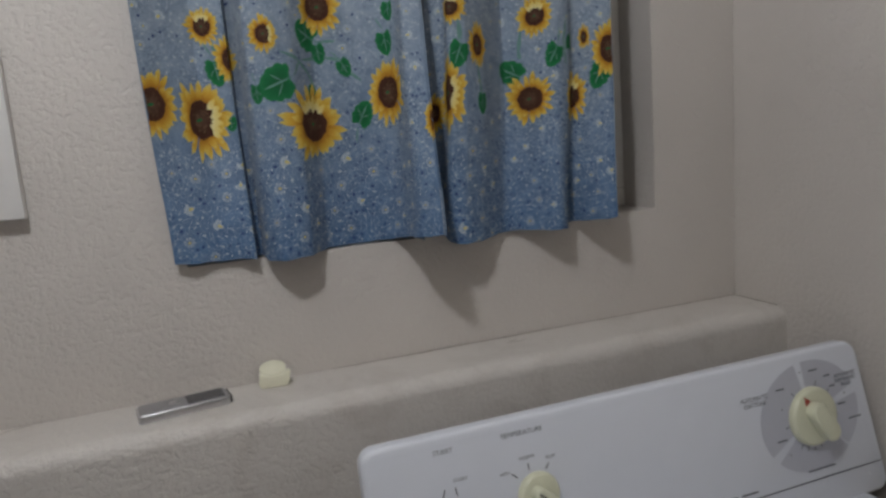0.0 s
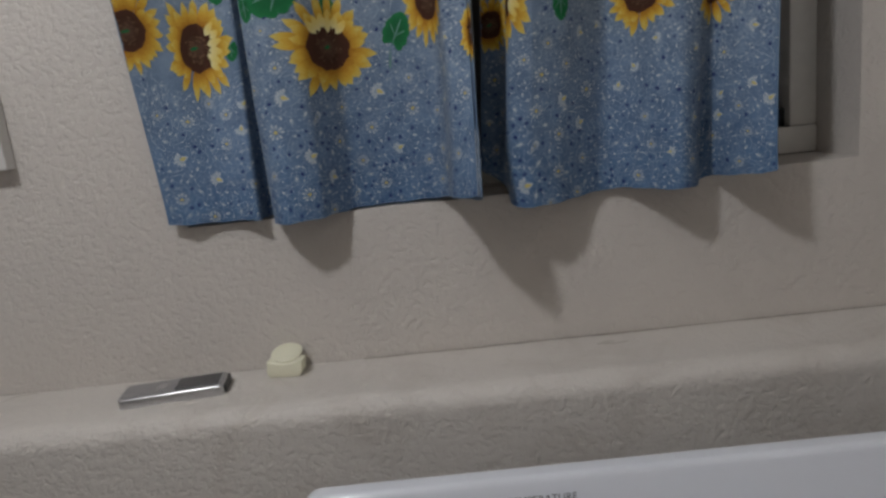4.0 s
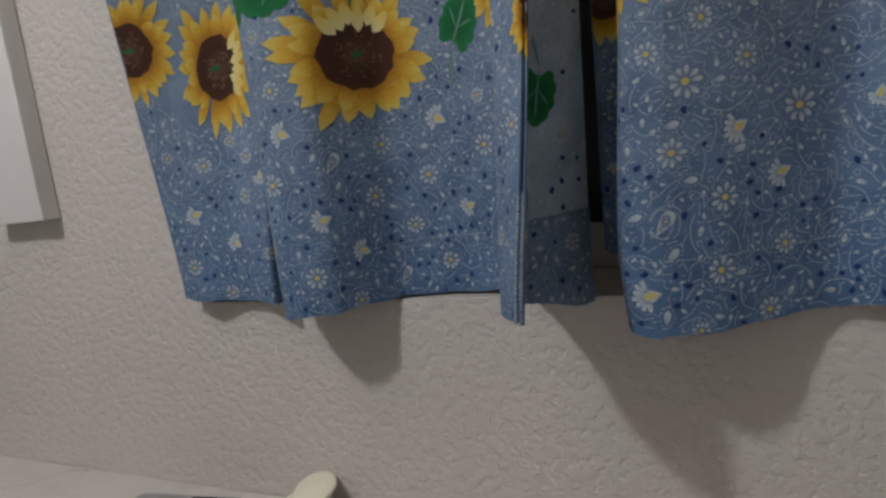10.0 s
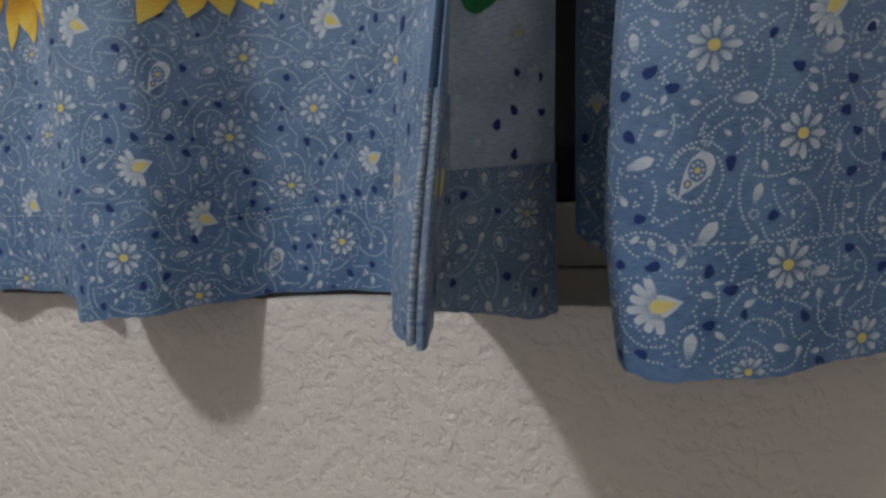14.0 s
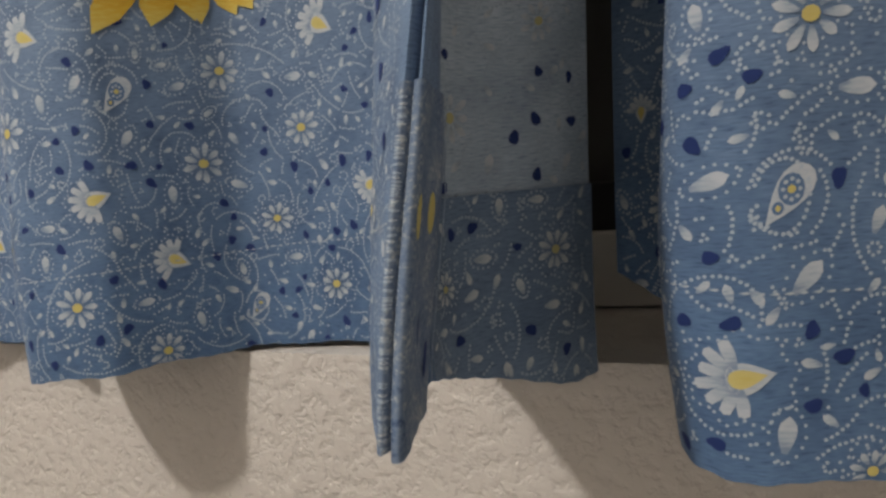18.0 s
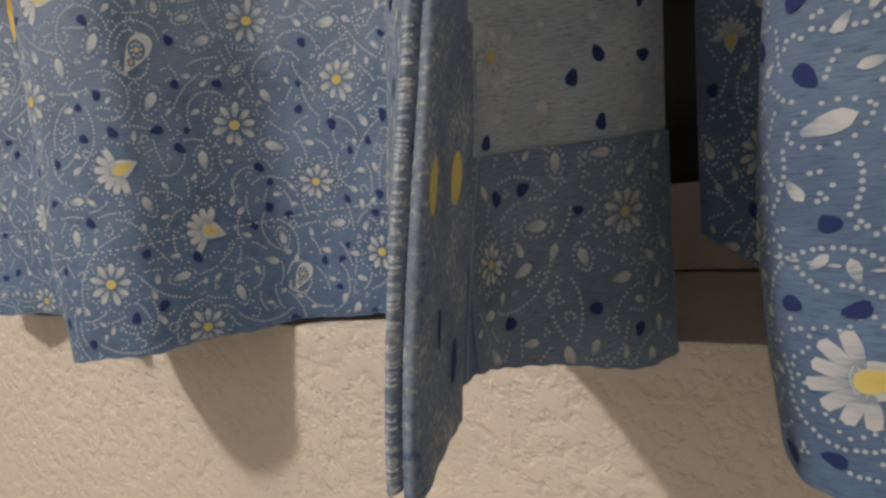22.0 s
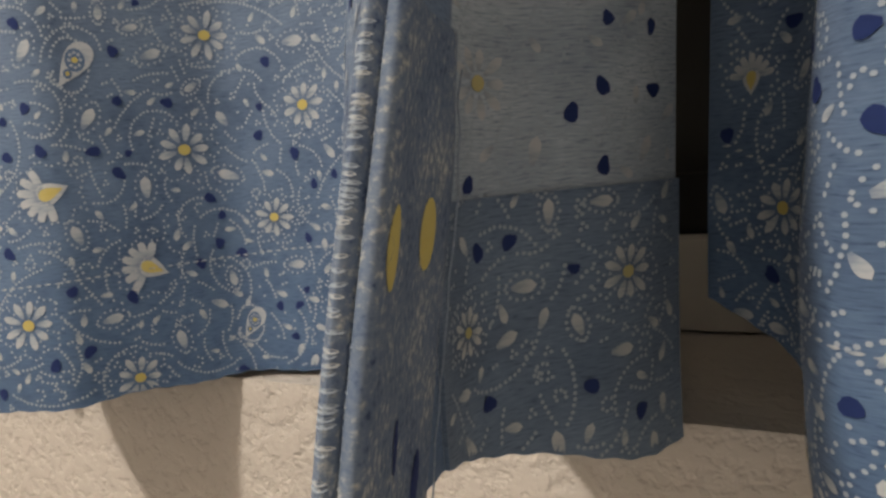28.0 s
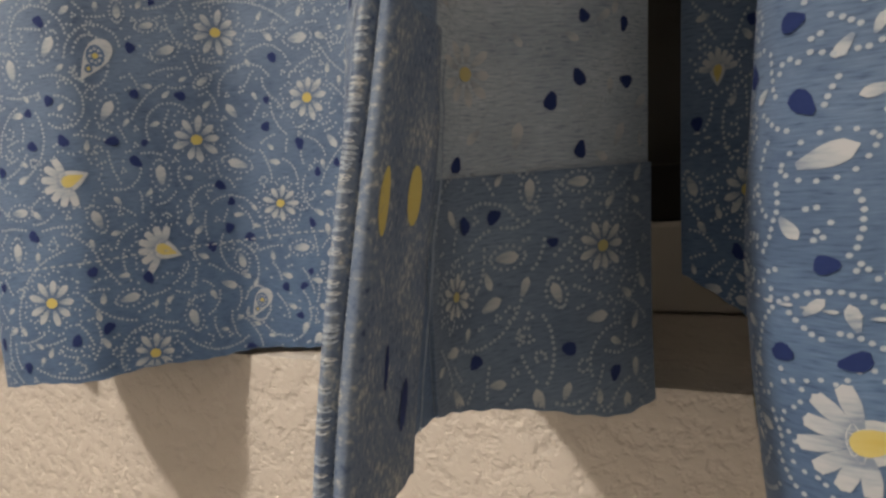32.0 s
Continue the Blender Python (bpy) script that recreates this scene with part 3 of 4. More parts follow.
part("plug", lathe([(0.004, -0.0075), (0.013, -0.006), (0.014, 0.004), (0.012, 0.020), (0.006, 0.028)], pose(-0.497, -0.0075 - 0.0015, 1.288, 90), 24), BLACK, cord)
part("cable", tube([(-0.497, -0.034, 1.288), (-0.497, -0.046, 1.280), (-0.499, -0.052, 1.262), (-0.492, -0.058, 1.22), (-0.472, -0.078, 1.16), (-0.452, -0.1235, 1.09),
                    (-0.450, -0.126, 1.04), (-0.452, -0.132, 0.70)], 0.0036, 10), BLACK, cord)
# cabinet out of view, assumed and sized to shade the wall's upper left
cab = thing("shade_cabinet", (-0.60, -0.15, 1.69), "unseen white cabinet above the washer, added to shade the wall", "cabinet")
part("carcass", box((-1.149, -0.30, 1.70), (-0.11, -0.0005, 2.40), 0.003), WHITE_PAINT, cab)
for x0, x1 in ((-1.147, -0.632), (-0.628, -0.113)):
    part("door", box((x0, -0.32, 1.703), (x1, -0.3005, 2.397), 0.004), WHITE_PAINT, cab)
fixture = thing("ceiling_lamp", (LAMP[0], LAMP[1], TOP), "bare bulb lamp hung from the ceiling", "lamp")
part("base", lathe([(0.06, -0.028), (0.07, -0.02), (0.07, 0)], pose(LAMP[0], LAMP[1], TOP), 48), WHITE_PAINT, fixture)
part("stem", lathe([(0.008, -0.052), (0.008, -0.028)], pose(LAMP[0], LAMP[1], TOP), 16), WHITE_PAINT, fixture)
part("socket", lathe([(0.012, -0.086), (0.019, -0.082), (0.019, -0.058), (0.010, -0.052)], pose(LAMP[0], LAMP[1], TOP), 32), WHITE_PAINT, fixture)


# ---- the curtains ----
def spline(ctrl, per=14):
    """A Catmull-Rom curve through rows of numbers."""
    c = np.array(ctrl, float)
    p = np.vstack([2 * c[0] - c[1], c, 2 * c[-1] - c[-2]])
    out = []
    for i in range(len(c) - 1):
        a, b, d, e = p[i:i + 4]
        for t in np.linspace(0, 1, per, endpoint=False):
            out.append(0.5 * (2 * b + (d - a) * t + (2 * a - 5 * b + 4 * d - e) * t * t + (3 * b - a - 3 * d + e) * t ** 3))
    return np.vstack([out, c[-1]])


class Drape:
    """A hanging cloth: its fold line at the hem (x, y, hem height, shift of x just above it) and at the rod, with s metres along it."""
    def __init__(self, low, high_x, high_y, fold, z_top, lean=((0, 0), (1, 0))):
        self.low = spline([(*row, 0.0)[:4] for row in low])
        self.s = np.concatenate([[0], np.cumsum(np.linalg.norm(np.diff(self.low[:, :2], axis=0), axis=1))])
        self.width, self.z_top = self.s[-1], z_top
        x, y = self.low[:, 0], self.low[:, 1]
        u = (x - x.min()) / (x.max() - x.min())
        self.high = np.stack([high_x[0] + u * (high_x[1] - high_x[0]), high_y + fold * (y - y.mean()) + np.interp(x, [q[0] for q in lean], [q[1] for q in lean])], 1)

    def place(self, s, z):
        s, z = np.asarray(s, float), np.asarray(z, float)
        lo = np.stack([np.interp(s, self.s, self.low[:, k]) for k in range(4)], -1)
        lo[..., 0] += lo[..., 3] * np.clip((z - lo[..., 2]) / 0.05, 0, 1)
        hi = np.stack([np.interp(s, self.s, self.high[:, k]) for k in range(2)], -1)
        k = (1 - np.exp(-(np.maximum(z - 1.29, 0) / 0.17) ** 1.5))[..., None]
        xy = lo[..., :2] * (1 - k) + hi * k
        sway = 0.0014 * np.sin(s * 60 + z * 23) * (1 - k[..., 0] * 0.5)
        zz = np.maximum(z, lo[..., 2])
        return np.stack([xy[..., 0], xy[..., 1] + sway, zz], -1)

    def hem(self, s):
        return np.interp(s, self.s, self.low[:, 2])

    def normal(self, s, z, d=0.0015):
        a = self.place(np.asarray(s) + d, z) - self.place(np.asarray(s) - d, z)
        b = self.place(s, np.asarray(z) + d + 0.002) - self.place(s, np.asarray(z) + 0.002)
        n = np.cross(a, b)
        return n / np.maximum(np.linalg.norm(n, axis=-1, keepdims=True), 1e-9)


LEFT_LOW = [(0.160, -0.012, 1.283), (0.180, -0.018, 1.282), (0.198, -0.015, 1.281), (0.217, -0.011, 1.280), (0.236, -0.012, 1.280), (0.254, -0.018, 1.280), (0.264, -0.018, 1.279),
            (0.267, 0.008, 1.279), (0.275, 0.008, 1.279), (0.279, -0.022, 1.275), (0.291, -0.043, 1.275), (0.305, -0.051, 1.276),
            (0.322, -0.049, 1.277), (0.336, -0.0430, 1.2775), (0.3435, -0.033, 1.278), (0.3505, -0.0220, 1.278), (0.358, -0.0105, 1.278),
            (0.3675, 0.002, 1.278), (0.381, 0.0078, 1.2785), (0.398, 0.0105, 1.2785), (0.416, 0.0105, 1.2785), (0.433, 0.008, 1.279), (0.448, 0.004, 1.280),
            (0.461, -0.004, 1.281, 0.001), (0.4695, -0.018, 1.283, 0.001), (0.4735, -0.038, 1.286, 0.001), (0.4745, -0.058, 1.288, 0.001), (0.4750, -0.077, 1.289, 0.002), (0.479, -0.091, 1.290, 0.002), (0.4875, -0.1035, 1.2915, 0.002), (0.4955, -0.1145, 1.2930, 0.001),
            (0.4982, -0.1182, 1.2930, 0.001), (0.4990, -0.1190, 1.2930, 0.001), (0.4996, -0.1165, 1.2945, 0.001), (0.5000, -0.1130, 1.2960, 0.001),
            (0.5005, -0.1165, 1.2945, 0.001), (0.5012, -0.1192, 1.2930, 0.001), (0.5018, -0.1186, 1.2930, 0.001), (0.4978, -0.1080, 1.2925, 0.002), (0.4930, -0.0950, 1.2910, 0.0045), (0.4890, -0.0885, 1.2890, 0.0045),
            (0.4840, -0.0800, 1.2895, 0.003), (0.4812, -0.0660, 1.2880), (0.4803, -0.0535, 1.2860), (0.4832, -0.0435, 1.2838),
            (0.4890, -0.0355, 1.2810), (0.4970, -0.0285, 1.2782), (0.5035, -0.0185, 1.2757), (0.5085, -0.0060, 1.2748)]
RIGHT_LOW = [(0.5115, 0.024, 1.302), (0.5150, 0.022, 1.300), (0.522, 0.019, 1.296), (0.531, 0.012, 1.291), (0.5365, -0.004, 1.284), (0.5368, -0.024, 1.277), (0.5368, -0.042, 1.271, -0.0035),
             (0.5400, -0.0535, 1.2695, -0.003), (0.5455, -0.0585, 1.269, -0.001), (0.5545, -0.0600, 1.268), (0.5660, -0.0570, 1.268),
             (0.5880, -0.0470, 1.268), (0.6090, -0.0305, 1.269), (0.6270, -0.0165, 1.270), (0.6460, -0.0070, 1.271), (0.671, -0.016, 1.271),
             (0.692, -0.040, 1.270), (0.713, -0.056, 1.270), (0.733, -0.042, 1.270), (0.748, -0.012, 1.272), (0.760, -0.012, 1.274),
             (0.774, -0.036, 1.276), (0.785, -0.056, 1.278), (0.796, -0.069, 1.280), (0.804, -0.073, 1.281)]
RODY, RODZ = -0.045, 1.80
drape_left = Drape(LEFT_LOW, (0.148, 0.520), -0.040, 0.50, RODZ, ((0.160, -0.008), (0.185, 0.020), (0.225, 0.050), (0.268, 0.050), (0.282, 0.0), (0.33, 0.006), (0.37, 0.018), (0.43, 0.016), (0.47, 0.004), (0.50, 0.020)))
drape_right = Drape(RIGHT_LOW, (0.530, 0.820), -0.036, 0.3, RODZ, ((0.50, -0.004), (0.56, -0.008), (0.60, 0.012), (0.65, 0.045), (0.69, 0.0), (0.80, 0.0)))


def along(drape, x, y):
    """How far along the hem the fold line passes nearest to x, y."""
    return float(drape.s[np.argmin(np.hypot(drape.low[:, 0] - x, drape.low[:, 1] - y))])


# the doubled side hem of the panel: its standing edge, the fold behind it, and its stretch along the cloth
EDGE, FOLD = along(drape_left, 0.5012, -0.1192), along(drape_left, 0.4812, -0.066)
STRIP = (EDGE - 0.0136, along(drape_left, 0.4890, -0.0885))


class Print:
    """Flat printed motifs gathered in cloth coordinates, laid on a drape as one thin sheet a layer."""
    ROUND = [(math.cos(k * math.pi / 3), math.sin(k * math.pi / 3)) for k in range(6)]

    def __init__(self, drape):
        self.drape, self.v, self.f, self.m, self.lift, self.k, self.base = drape, [], [], [], 0.0, 1.0, 0.00010

    def fit(self, s, z, r):
        """How much wider a motif is drawn along the cloth where the folds take up its width."""
        d = max(r, 0.003)
        s = min(max(s, d), self.drape.width - d)
        a, b = self.drape.place(s - d, z), self.drape.place(s + d, z)
        self.k = float(np.clip(2 * d / max(np.linalg.norm(b - a), 1e-6), 1.0, 1.7))

    def drop(self, s, z, length, width, rot, mat, layer):
        """A teardrop, round at its foot and pointed towards rot."""
        c, q = math.cos(rot), math.sin(rot)
        pts, us = [(s, z)], [0.3]
        for k in range(18):
            t = 2 * math.pi * k / 18
            x, y = math.cos(t) * length, math.sin(t) * abs(math.sin(t / 2)) ** 1.4 * width
            pts.append((s + (x * c - y * q) * self.k, z + x * q + y * c))
            us.append(0.8)
        self.fan(pts, us, mat, layer)

    def fan(self, pts, us, mat, layer):
        base = len(self.v)
        for (s, z), u in zip(pts, us):
            self.v.append((s, z, layer, u))
        n = len(pts)
        for k in range(1, n):
            self.f.append((base, base + k, base + (k + 1 if k + 1 < n else 1)))
            self.m.append(mat)

    def oval(self, s, z, a, b, rot, mat, layer, n=10, u=0.5, wobble=0.0):
        c, q = math.cos(rot), math.sin(rot)
        pts, us = [(s, z)], [u]
        for k in range(n):
            t = 2 * math.pi * k / n
            w = 1 + wobble * math.sin(t * 3 + s * 900) + wobble * random.uniform(-0.6, 0.6)
            x, y = a * w * math.cos(t), b * w * math.sin(t)
            pts.append((s + (x * c - y * q) * self.k, z + x * q + y * c))
            us.append(u)
        self.fan(pts, us, mat, layer)

    def petal(self, s, z, r0, r1, width, rot, mat, layer, squash=1.0, point=0.75):
        """A petal from r0 to r1 in the direction rot; u runs from its foot to its tip."""
        side = [(0.0, 0.30), (0.12, 0.5), (0.3, 0.78), (0.48, 0.96), (0.62, 1.0), (point + 0.05, 0.86), (point * 0.45 + 0.55, 0.5)]
        shape = [(0.0, 0.0)] + side + [(1.0, 0.0)] + [(a, -w) for a, w in side[::-1]]
        c, q = math.cos(rot), math.sin(rot)
        pts, us = [], []
        for i, (a, w) in enumerate(shape):
            x, y = r0 + (r1 - r0) * (0.5 if i == 0 else a), 0 if i == 0 else w * width
            pts.append((s + (x * c - y * q) * squash * self.k, z + x * q + y * c))
            us.append(0.5 if i == 0 else a)
        pts, us = [pts[0]] + pts[:0:-1], [us[0]] + us[:0:-1]
        self.fan(pts, us, mat, layer)

    def daisy(self, s, z, r, rot=0.0, petals=9, mats=(0, 1)):
        self.fit(s, z, r)
        for k in range(petals):
            a = rot + 2 * math.pi * k / petals + random.uniform(-0.1, 0.1)
            self.petal(s, z, r * 0.25, r * random.uniform(0.70, 0.88), r * 0.118, a, mats[0], 2)
            a += math.pi / petals
            self.beads([(s + r * q * math.cos(a) * self.k, z + r * q * math.sin(a)) for q in (0.60, 0.80)], 0.00038, mats[0])
        self.oval(s, z, r * 0.20, r * 0.18, rot, mats[1], 3, 9)
        self.halo(s, z, r * 1.02, r * 1.02, rot, petals, mats[0])

    def halo(self, s, z, a, b, rot, lobes, mat):
        """A scalloped ring of beads round a flower."""
        n = max(14, int(5.2 * (a + b) / 2 / 0.0013))
        ring = []
        for k in range(n):
            t = 2 * math.pi * k / n
            q = 1 + 0.09 * math.cos(lobes * (t - rot))
            ring.append((s + a * q * math.cos(t) * self.k, z + b * q * math.sin(t)))
        self.beads(ring, 0.00042, mat)

    def bell(self, s, z, r, deg=0.0, mats=(0, 1)):
        """Half a daisy with a pear-shaped yellow heart."""
        rot = radians(deg)
        self.fit(s, z, r)
        for k in range(7):
            a = rot + math.pi * (0.55 + 0.15 * k)
            self.petal(s, z, r * 0.2, r * random.uniform(0.74, 0.90), r * 0.122, a, mats[0], 2, 1.0, 0.88)
        self.drop(s + r * 0.20 * math.cos(rot), z + r * 0.20 * math.sin(rot), r * 0.46, r * 0.46, rot, mats[0], 2)
        self.drop(s + r * 0.14 * math.cos(rot), z + r * 0.14 * math.sin(rot), r * 0.36, r * 0.27, rot, mats[1], 3)
        self.halo(s, z, r * 0.98, r * 0.92, rot, 9, mats[0])

    def leaf(self, s, z, r, deg=0.0, mat=0):
        rot = radians(deg)
        self.fit(s, z, r)
        q = 0.74 if r > 0.0032 else 1.0
        self.petal(s - r * q * math.cos(rot) * self.k, z - r * q * math.sin(rot), 0, 2 * r * q, r * 0.46 * q, rot, mat, 1)
        if q < 1:
            rim = []
            for k in range(16):
                t = 2 * math.pi * k / 16
                x, y = r * 1.12 * math.cos(t), r * 0.66 * math.sin(t) * abs(math.sin(t)) ** 0.4
                rim.append((s + (x * math.cos(rot) - y * math.sin(rot)) * self.k, z + x * math.sin(rot) + y * math.cos(rot)))
            self.beads(rim, 0.00042, mat)

    def beads(self, pts, r, mat=0):
        mat = {0: 6, 3: 7}.get(mat, mat)
        for s, z in pts:
            s, z, base = s + random.uniform(-1, 1) * r * 0.3, z + random.uniform(-1, 1) * r * 0.3, len(self.v)
            self.v += [(s + r * c, z + r * q, 1, 0.5) for c, q in self.ROUND]
            self.f.append(tuple(range(base, base + 6)))
            self.m.append(mat)

    def paisley(self, s, z, r, mats=(0, 1)):
        self.fit(s, z, r)
        self.drop(s, z, r * 1.05, r * 0.72, radians(235), mats[0], 1)
        self.oval(s + r * 0.1, z + r * 0.2, r * 0.38, r * 0.48, 0, 5, 2, 12)
        for k in range(8):
            a = 2 * math.pi * k / 8
            self.oval(s + r * 0.1 + r * 0.24 * math.cos(a), z + r * 0.2 + r * 0.3 * math.sin(a), r * 0.07, r * 0.07, 0, mats[0], 3, 6)
        self.oval(s + r * 0.1, z + r * 0.2, r * 0.13, r * 0.13, 0, mats[1], 3, 7)
        self.oval(s - r * 0.26, z - r * 0.34, r * 0.17, r * 0.2, 0, 5, 2, 10)
        self.oval(s - r * 0.26, z - r * 0.34, r * 0.08, r * 0.1, 0, mats[1], 3, 7)
        tail = [(s - r * (0.55 + 0.42 * math.sin(t)), z - r * (0.85 - 0.35 * (1 - math.cos(t)))) for t in np.linspace(0, 2.4, 7)]
        self.beads(tail, 0.0005, mats[0])
        rim = [(s - r * 0.15 + r * 1.05 * math.cos(t) * 0.75, z + r * 1.1 * math.sin(t)) for t in np.linspace(-2.6, 2.8, 26)]
        self.beads(rim, 0.0005, mats[0])

    def finish(self, name, materials, parent, label, kind=""):
        v, f, m = np.array(self.v), [q for q in self.f if len(q) == 3], [k for q, k in zip(self.f, self.m) if len(q) == 3]
        more, more_m = [q for q in self.f if len(q) > 3], [k for q, k in zip(self.f, self.m) if len(q) > 3]
        f, m = np.array(f, int).reshape(-1, 3), np.array(m, int)
        for _ in range(4):  # split long triangles so that they follow the folds
            a, b, c = v[f[:, 0]], v[f[:, 1]], v[f[:, 2]]
            far = np.maximum.reduce([np.hypot(*(p - q)[:, :2].T) for p, q in ((a, b), (b, c), (c, a))]) > 0.0028
            if not far.any():
                break
            o, n = len(v), int(far.sum())
            v = np.concatenate([v, (a[far] + b[far]) / 2, (b[far] + c[far]) / 2, (c[far] + a[far]) / 2])
            ab, bc, ca = (np.arange(o + k * n, o + (k + 1) * n) for k in range(3))
            g = f[far]
            f = np.concatenate([f[~far], np.stack([g[:, 0], ab, ca], 1), np.stack([ab, g[:, 1], bc], 1), np.stack([ca, bc, g[:, 2]], 1), np.stack([ab, bc, ca], 1)])
            m = np.concatenate([m[~far]] + [m[far]] * 4)
        under = (v[f, 1] < self.drape.hem(v[f, 0]) + 0.0004).any(1) | (v[f, 0] < 0.0004).any(1) | (v[f, 0] > self.drape.width - 0.0004).any(1)
        f, m = f[~under], m[~under]
        faces, index = [tuple(q) for q in f.tolist()] + more, m.tolist() + more_m
        s = np.clip(v[:, 0], 0.0006, self.drape.width - 0.0006)
        z = np.maximum(v[:, 1], self.drape.hem(s) + 0.0006)
        p = self.drape.place(s, z) + self.drape.normal(s, z) * (np.where((s > self.drape.width - self.lift) & (z < 1.334), 0.001, 0.0)[:, None] + np.where((s > STRIP[0]) & (s < STRIP[1]) & (z < 1.356) & (self.lift > 0), 0.0008, 0.0)[:, None] + self.base + 0.00006 * v[:, 2:3])
        me = bpy.data.meshes.new(name)
        me.from_pydata(p.tolist(), [], faces)
        for m in materials:
            me.materials.append(m)
        me.polygons.foreach_set("material_index", index)
        me.polygons.foreach_set("use_smooth", [True] * len(faces))
        layer = me.uv_layers.new(name="UVMap")
        loops = np.empty(len(me.loops), int)
        me.loops.foreach_get("vertex_index", loops)
        uv = np.stack([v[loops, 3], np.full(len(loops), 0.5)], 1)
        layer.data.foreach_set("uv", uv.ravel())
        ob = new(name, me)
        ob.parent = parent
        ob.matrix_parent_inverse = parent.matrix_basis.inverted()
        return tagged(ob, label, kind=kind)


def sunflower(drape, parent, s, z, r, deg, squash=0.92, folded=True):
    """A printed sunflower; cream petals fold over its heart on the side deg."""
    pr = Print(drape)
    pr.base = 0.00040
    pr.fit(s, z, r * 0.7)
    for row, count, reach, mat in ((1, 19, 1.0, 0), (2, 17, 0.84, 0)):
        for k in range(count):
            a = 2 * math.pi * (k + 0.5 * row) / count + random.uniform(-0.08, 0.08)
            pr.petal(s, z, r * 0.3, r * reach * random.uniform(0.82, 1.07), r * random.uniform(0.088, 0.112), a, mat, row, squash, 0.74)
    pts, us = [(s, z)], [0.0]
    for k in range(28):
        a = 2 * math.pi * k / 28
        w = random.uniform(0.94, 1.05)
        pts.append((s + r * 0.47 * squash * pr.k * w * math.cos(a), z + r * 0.45 * w * math.sin(a)))
        us.append(1.0)
    pr.fan(pts, us, 2, 3)
    for k in range(46):
        a, q = random.uniform(0, 6.28), r * 0.30 * math.sqrt(random.random())
        pr.oval(s + q * squash * pr.k * math.cos(a), z + q * math.sin(a), r * 0.018, r * 0.018, 0, 3, 4, 5)
    pr.oval(s - r * 0.03, z, r * 0.06, r * 0.035, 0.4, 4, 5, 7)
    for k in range(6 if folded else 0):
        a = radians(deg) + (k - 2.5) * 0.29 + random.uniform(-0.05, 0.05)
        pr.petal(s, z, r * 0.66, r * random.uniform(0.26, 0.40), r * 0.082, a, 1, 5, squash, 0.72)
    reach = np.linspace(0, 2.0 * r, 60)
    here = drape.place(s, z)[0]
    for side in (-1, 1):
        x = np.abs(drape.place(np.clip(s + side * reach, 0, drape.width), np.full(60, z))[:, 0] - here)
        hit = reach[min(int(np.searchsorted(np.maximum.accumulate(x), 0.93 * r)), 59)]
        grow = min(max(hit / (0.93 * r), 1.0), 1.8) / pr.k
        pr.v = [(s + (a - s) * grow, *rest) if (a - s) * side > 0 else (a, *rest) for a, *rest in pr.v]
    pr.finish("printed_sunflower", [INK_PETAL, INK_CREAM, INK_BROWN, INK_SEED, INK_GREEN], parent, "golden sunflower printed on the cloth")


def green_leaf(drape, parent, s, z, r, deg):
    """A printed heart-shaped leaf with a paler vein, and a bit of stem."""
    pr = Print(drape)
    pr.base = 0.00032
    r *= 1.25
    pr.fit(s, z, r * 0.7)
    rot = radians(deg)
    c, q = math.cos(rot), math.sin(rot)
    pts, us = [(s, z)], [0.2]
    for k in range(36):
        t = 2 * math.pi * k / 36
        w = (1 - abs(t / math.pi - 1)) ** 0.55  # 0 at the tip, 1 at the foot
        x = 1.05 * math.cos(t) * (1 - 0.42 * max(0.0, -math.cos(t)) ** 10)
        y = 0.86 * math.sin(t) * (0.62 + 0.38 * w) * (1.06 if k % 3 else 0.94)
        pts.append((s + r * (x * c - y * q) * 0.85 * pr.k, z + r * (x * q + y * c)))
        us.append(0.8)
    pr.fan(pts, us, 0, 1)
    pr.petal(s, z, -r * 0.85, r * 0.8, r * 0.05, rot, 1, 2, 0.85)
    for k in (-1, 1):
        pr.petal(s - 0.2 * r * c, z - 0.2 * r * q, 0, r * 0.7, r * 0.03, rot + k * 0.8, 1, 2, 0.85)
    a = s - r * 0.85 * c * 0.9, z - r * 0.9 * q
    pr.petal(a[0], a[1], 0, r * 1.1, r * 0.07, rot + math.pi + 0.4, 1, 1, 0.85)
    pr.finish("printed_leaf", [INK_GREEN, INK_SAGE], parent, "green leaf printed on the cloth")


def stem(drape, parent, pts):
    """A printed green stem through points of the cloth."""
    pr = Print(drape)
    pr.base = 0.00026
    for (s, z), (a, b) in zip(pts, pts[1:]):
        n = math.hypot(a - s, b - z)
        pr.petal(s, z, -0.15 * n, n * 1.15, 0.0024, math.atan2(b - z, a - s), 1, 1)
    pr.finish("printed_stem", [INK_GREEN, INK_SAGE], parent, "thin green stem printed on the cloth")


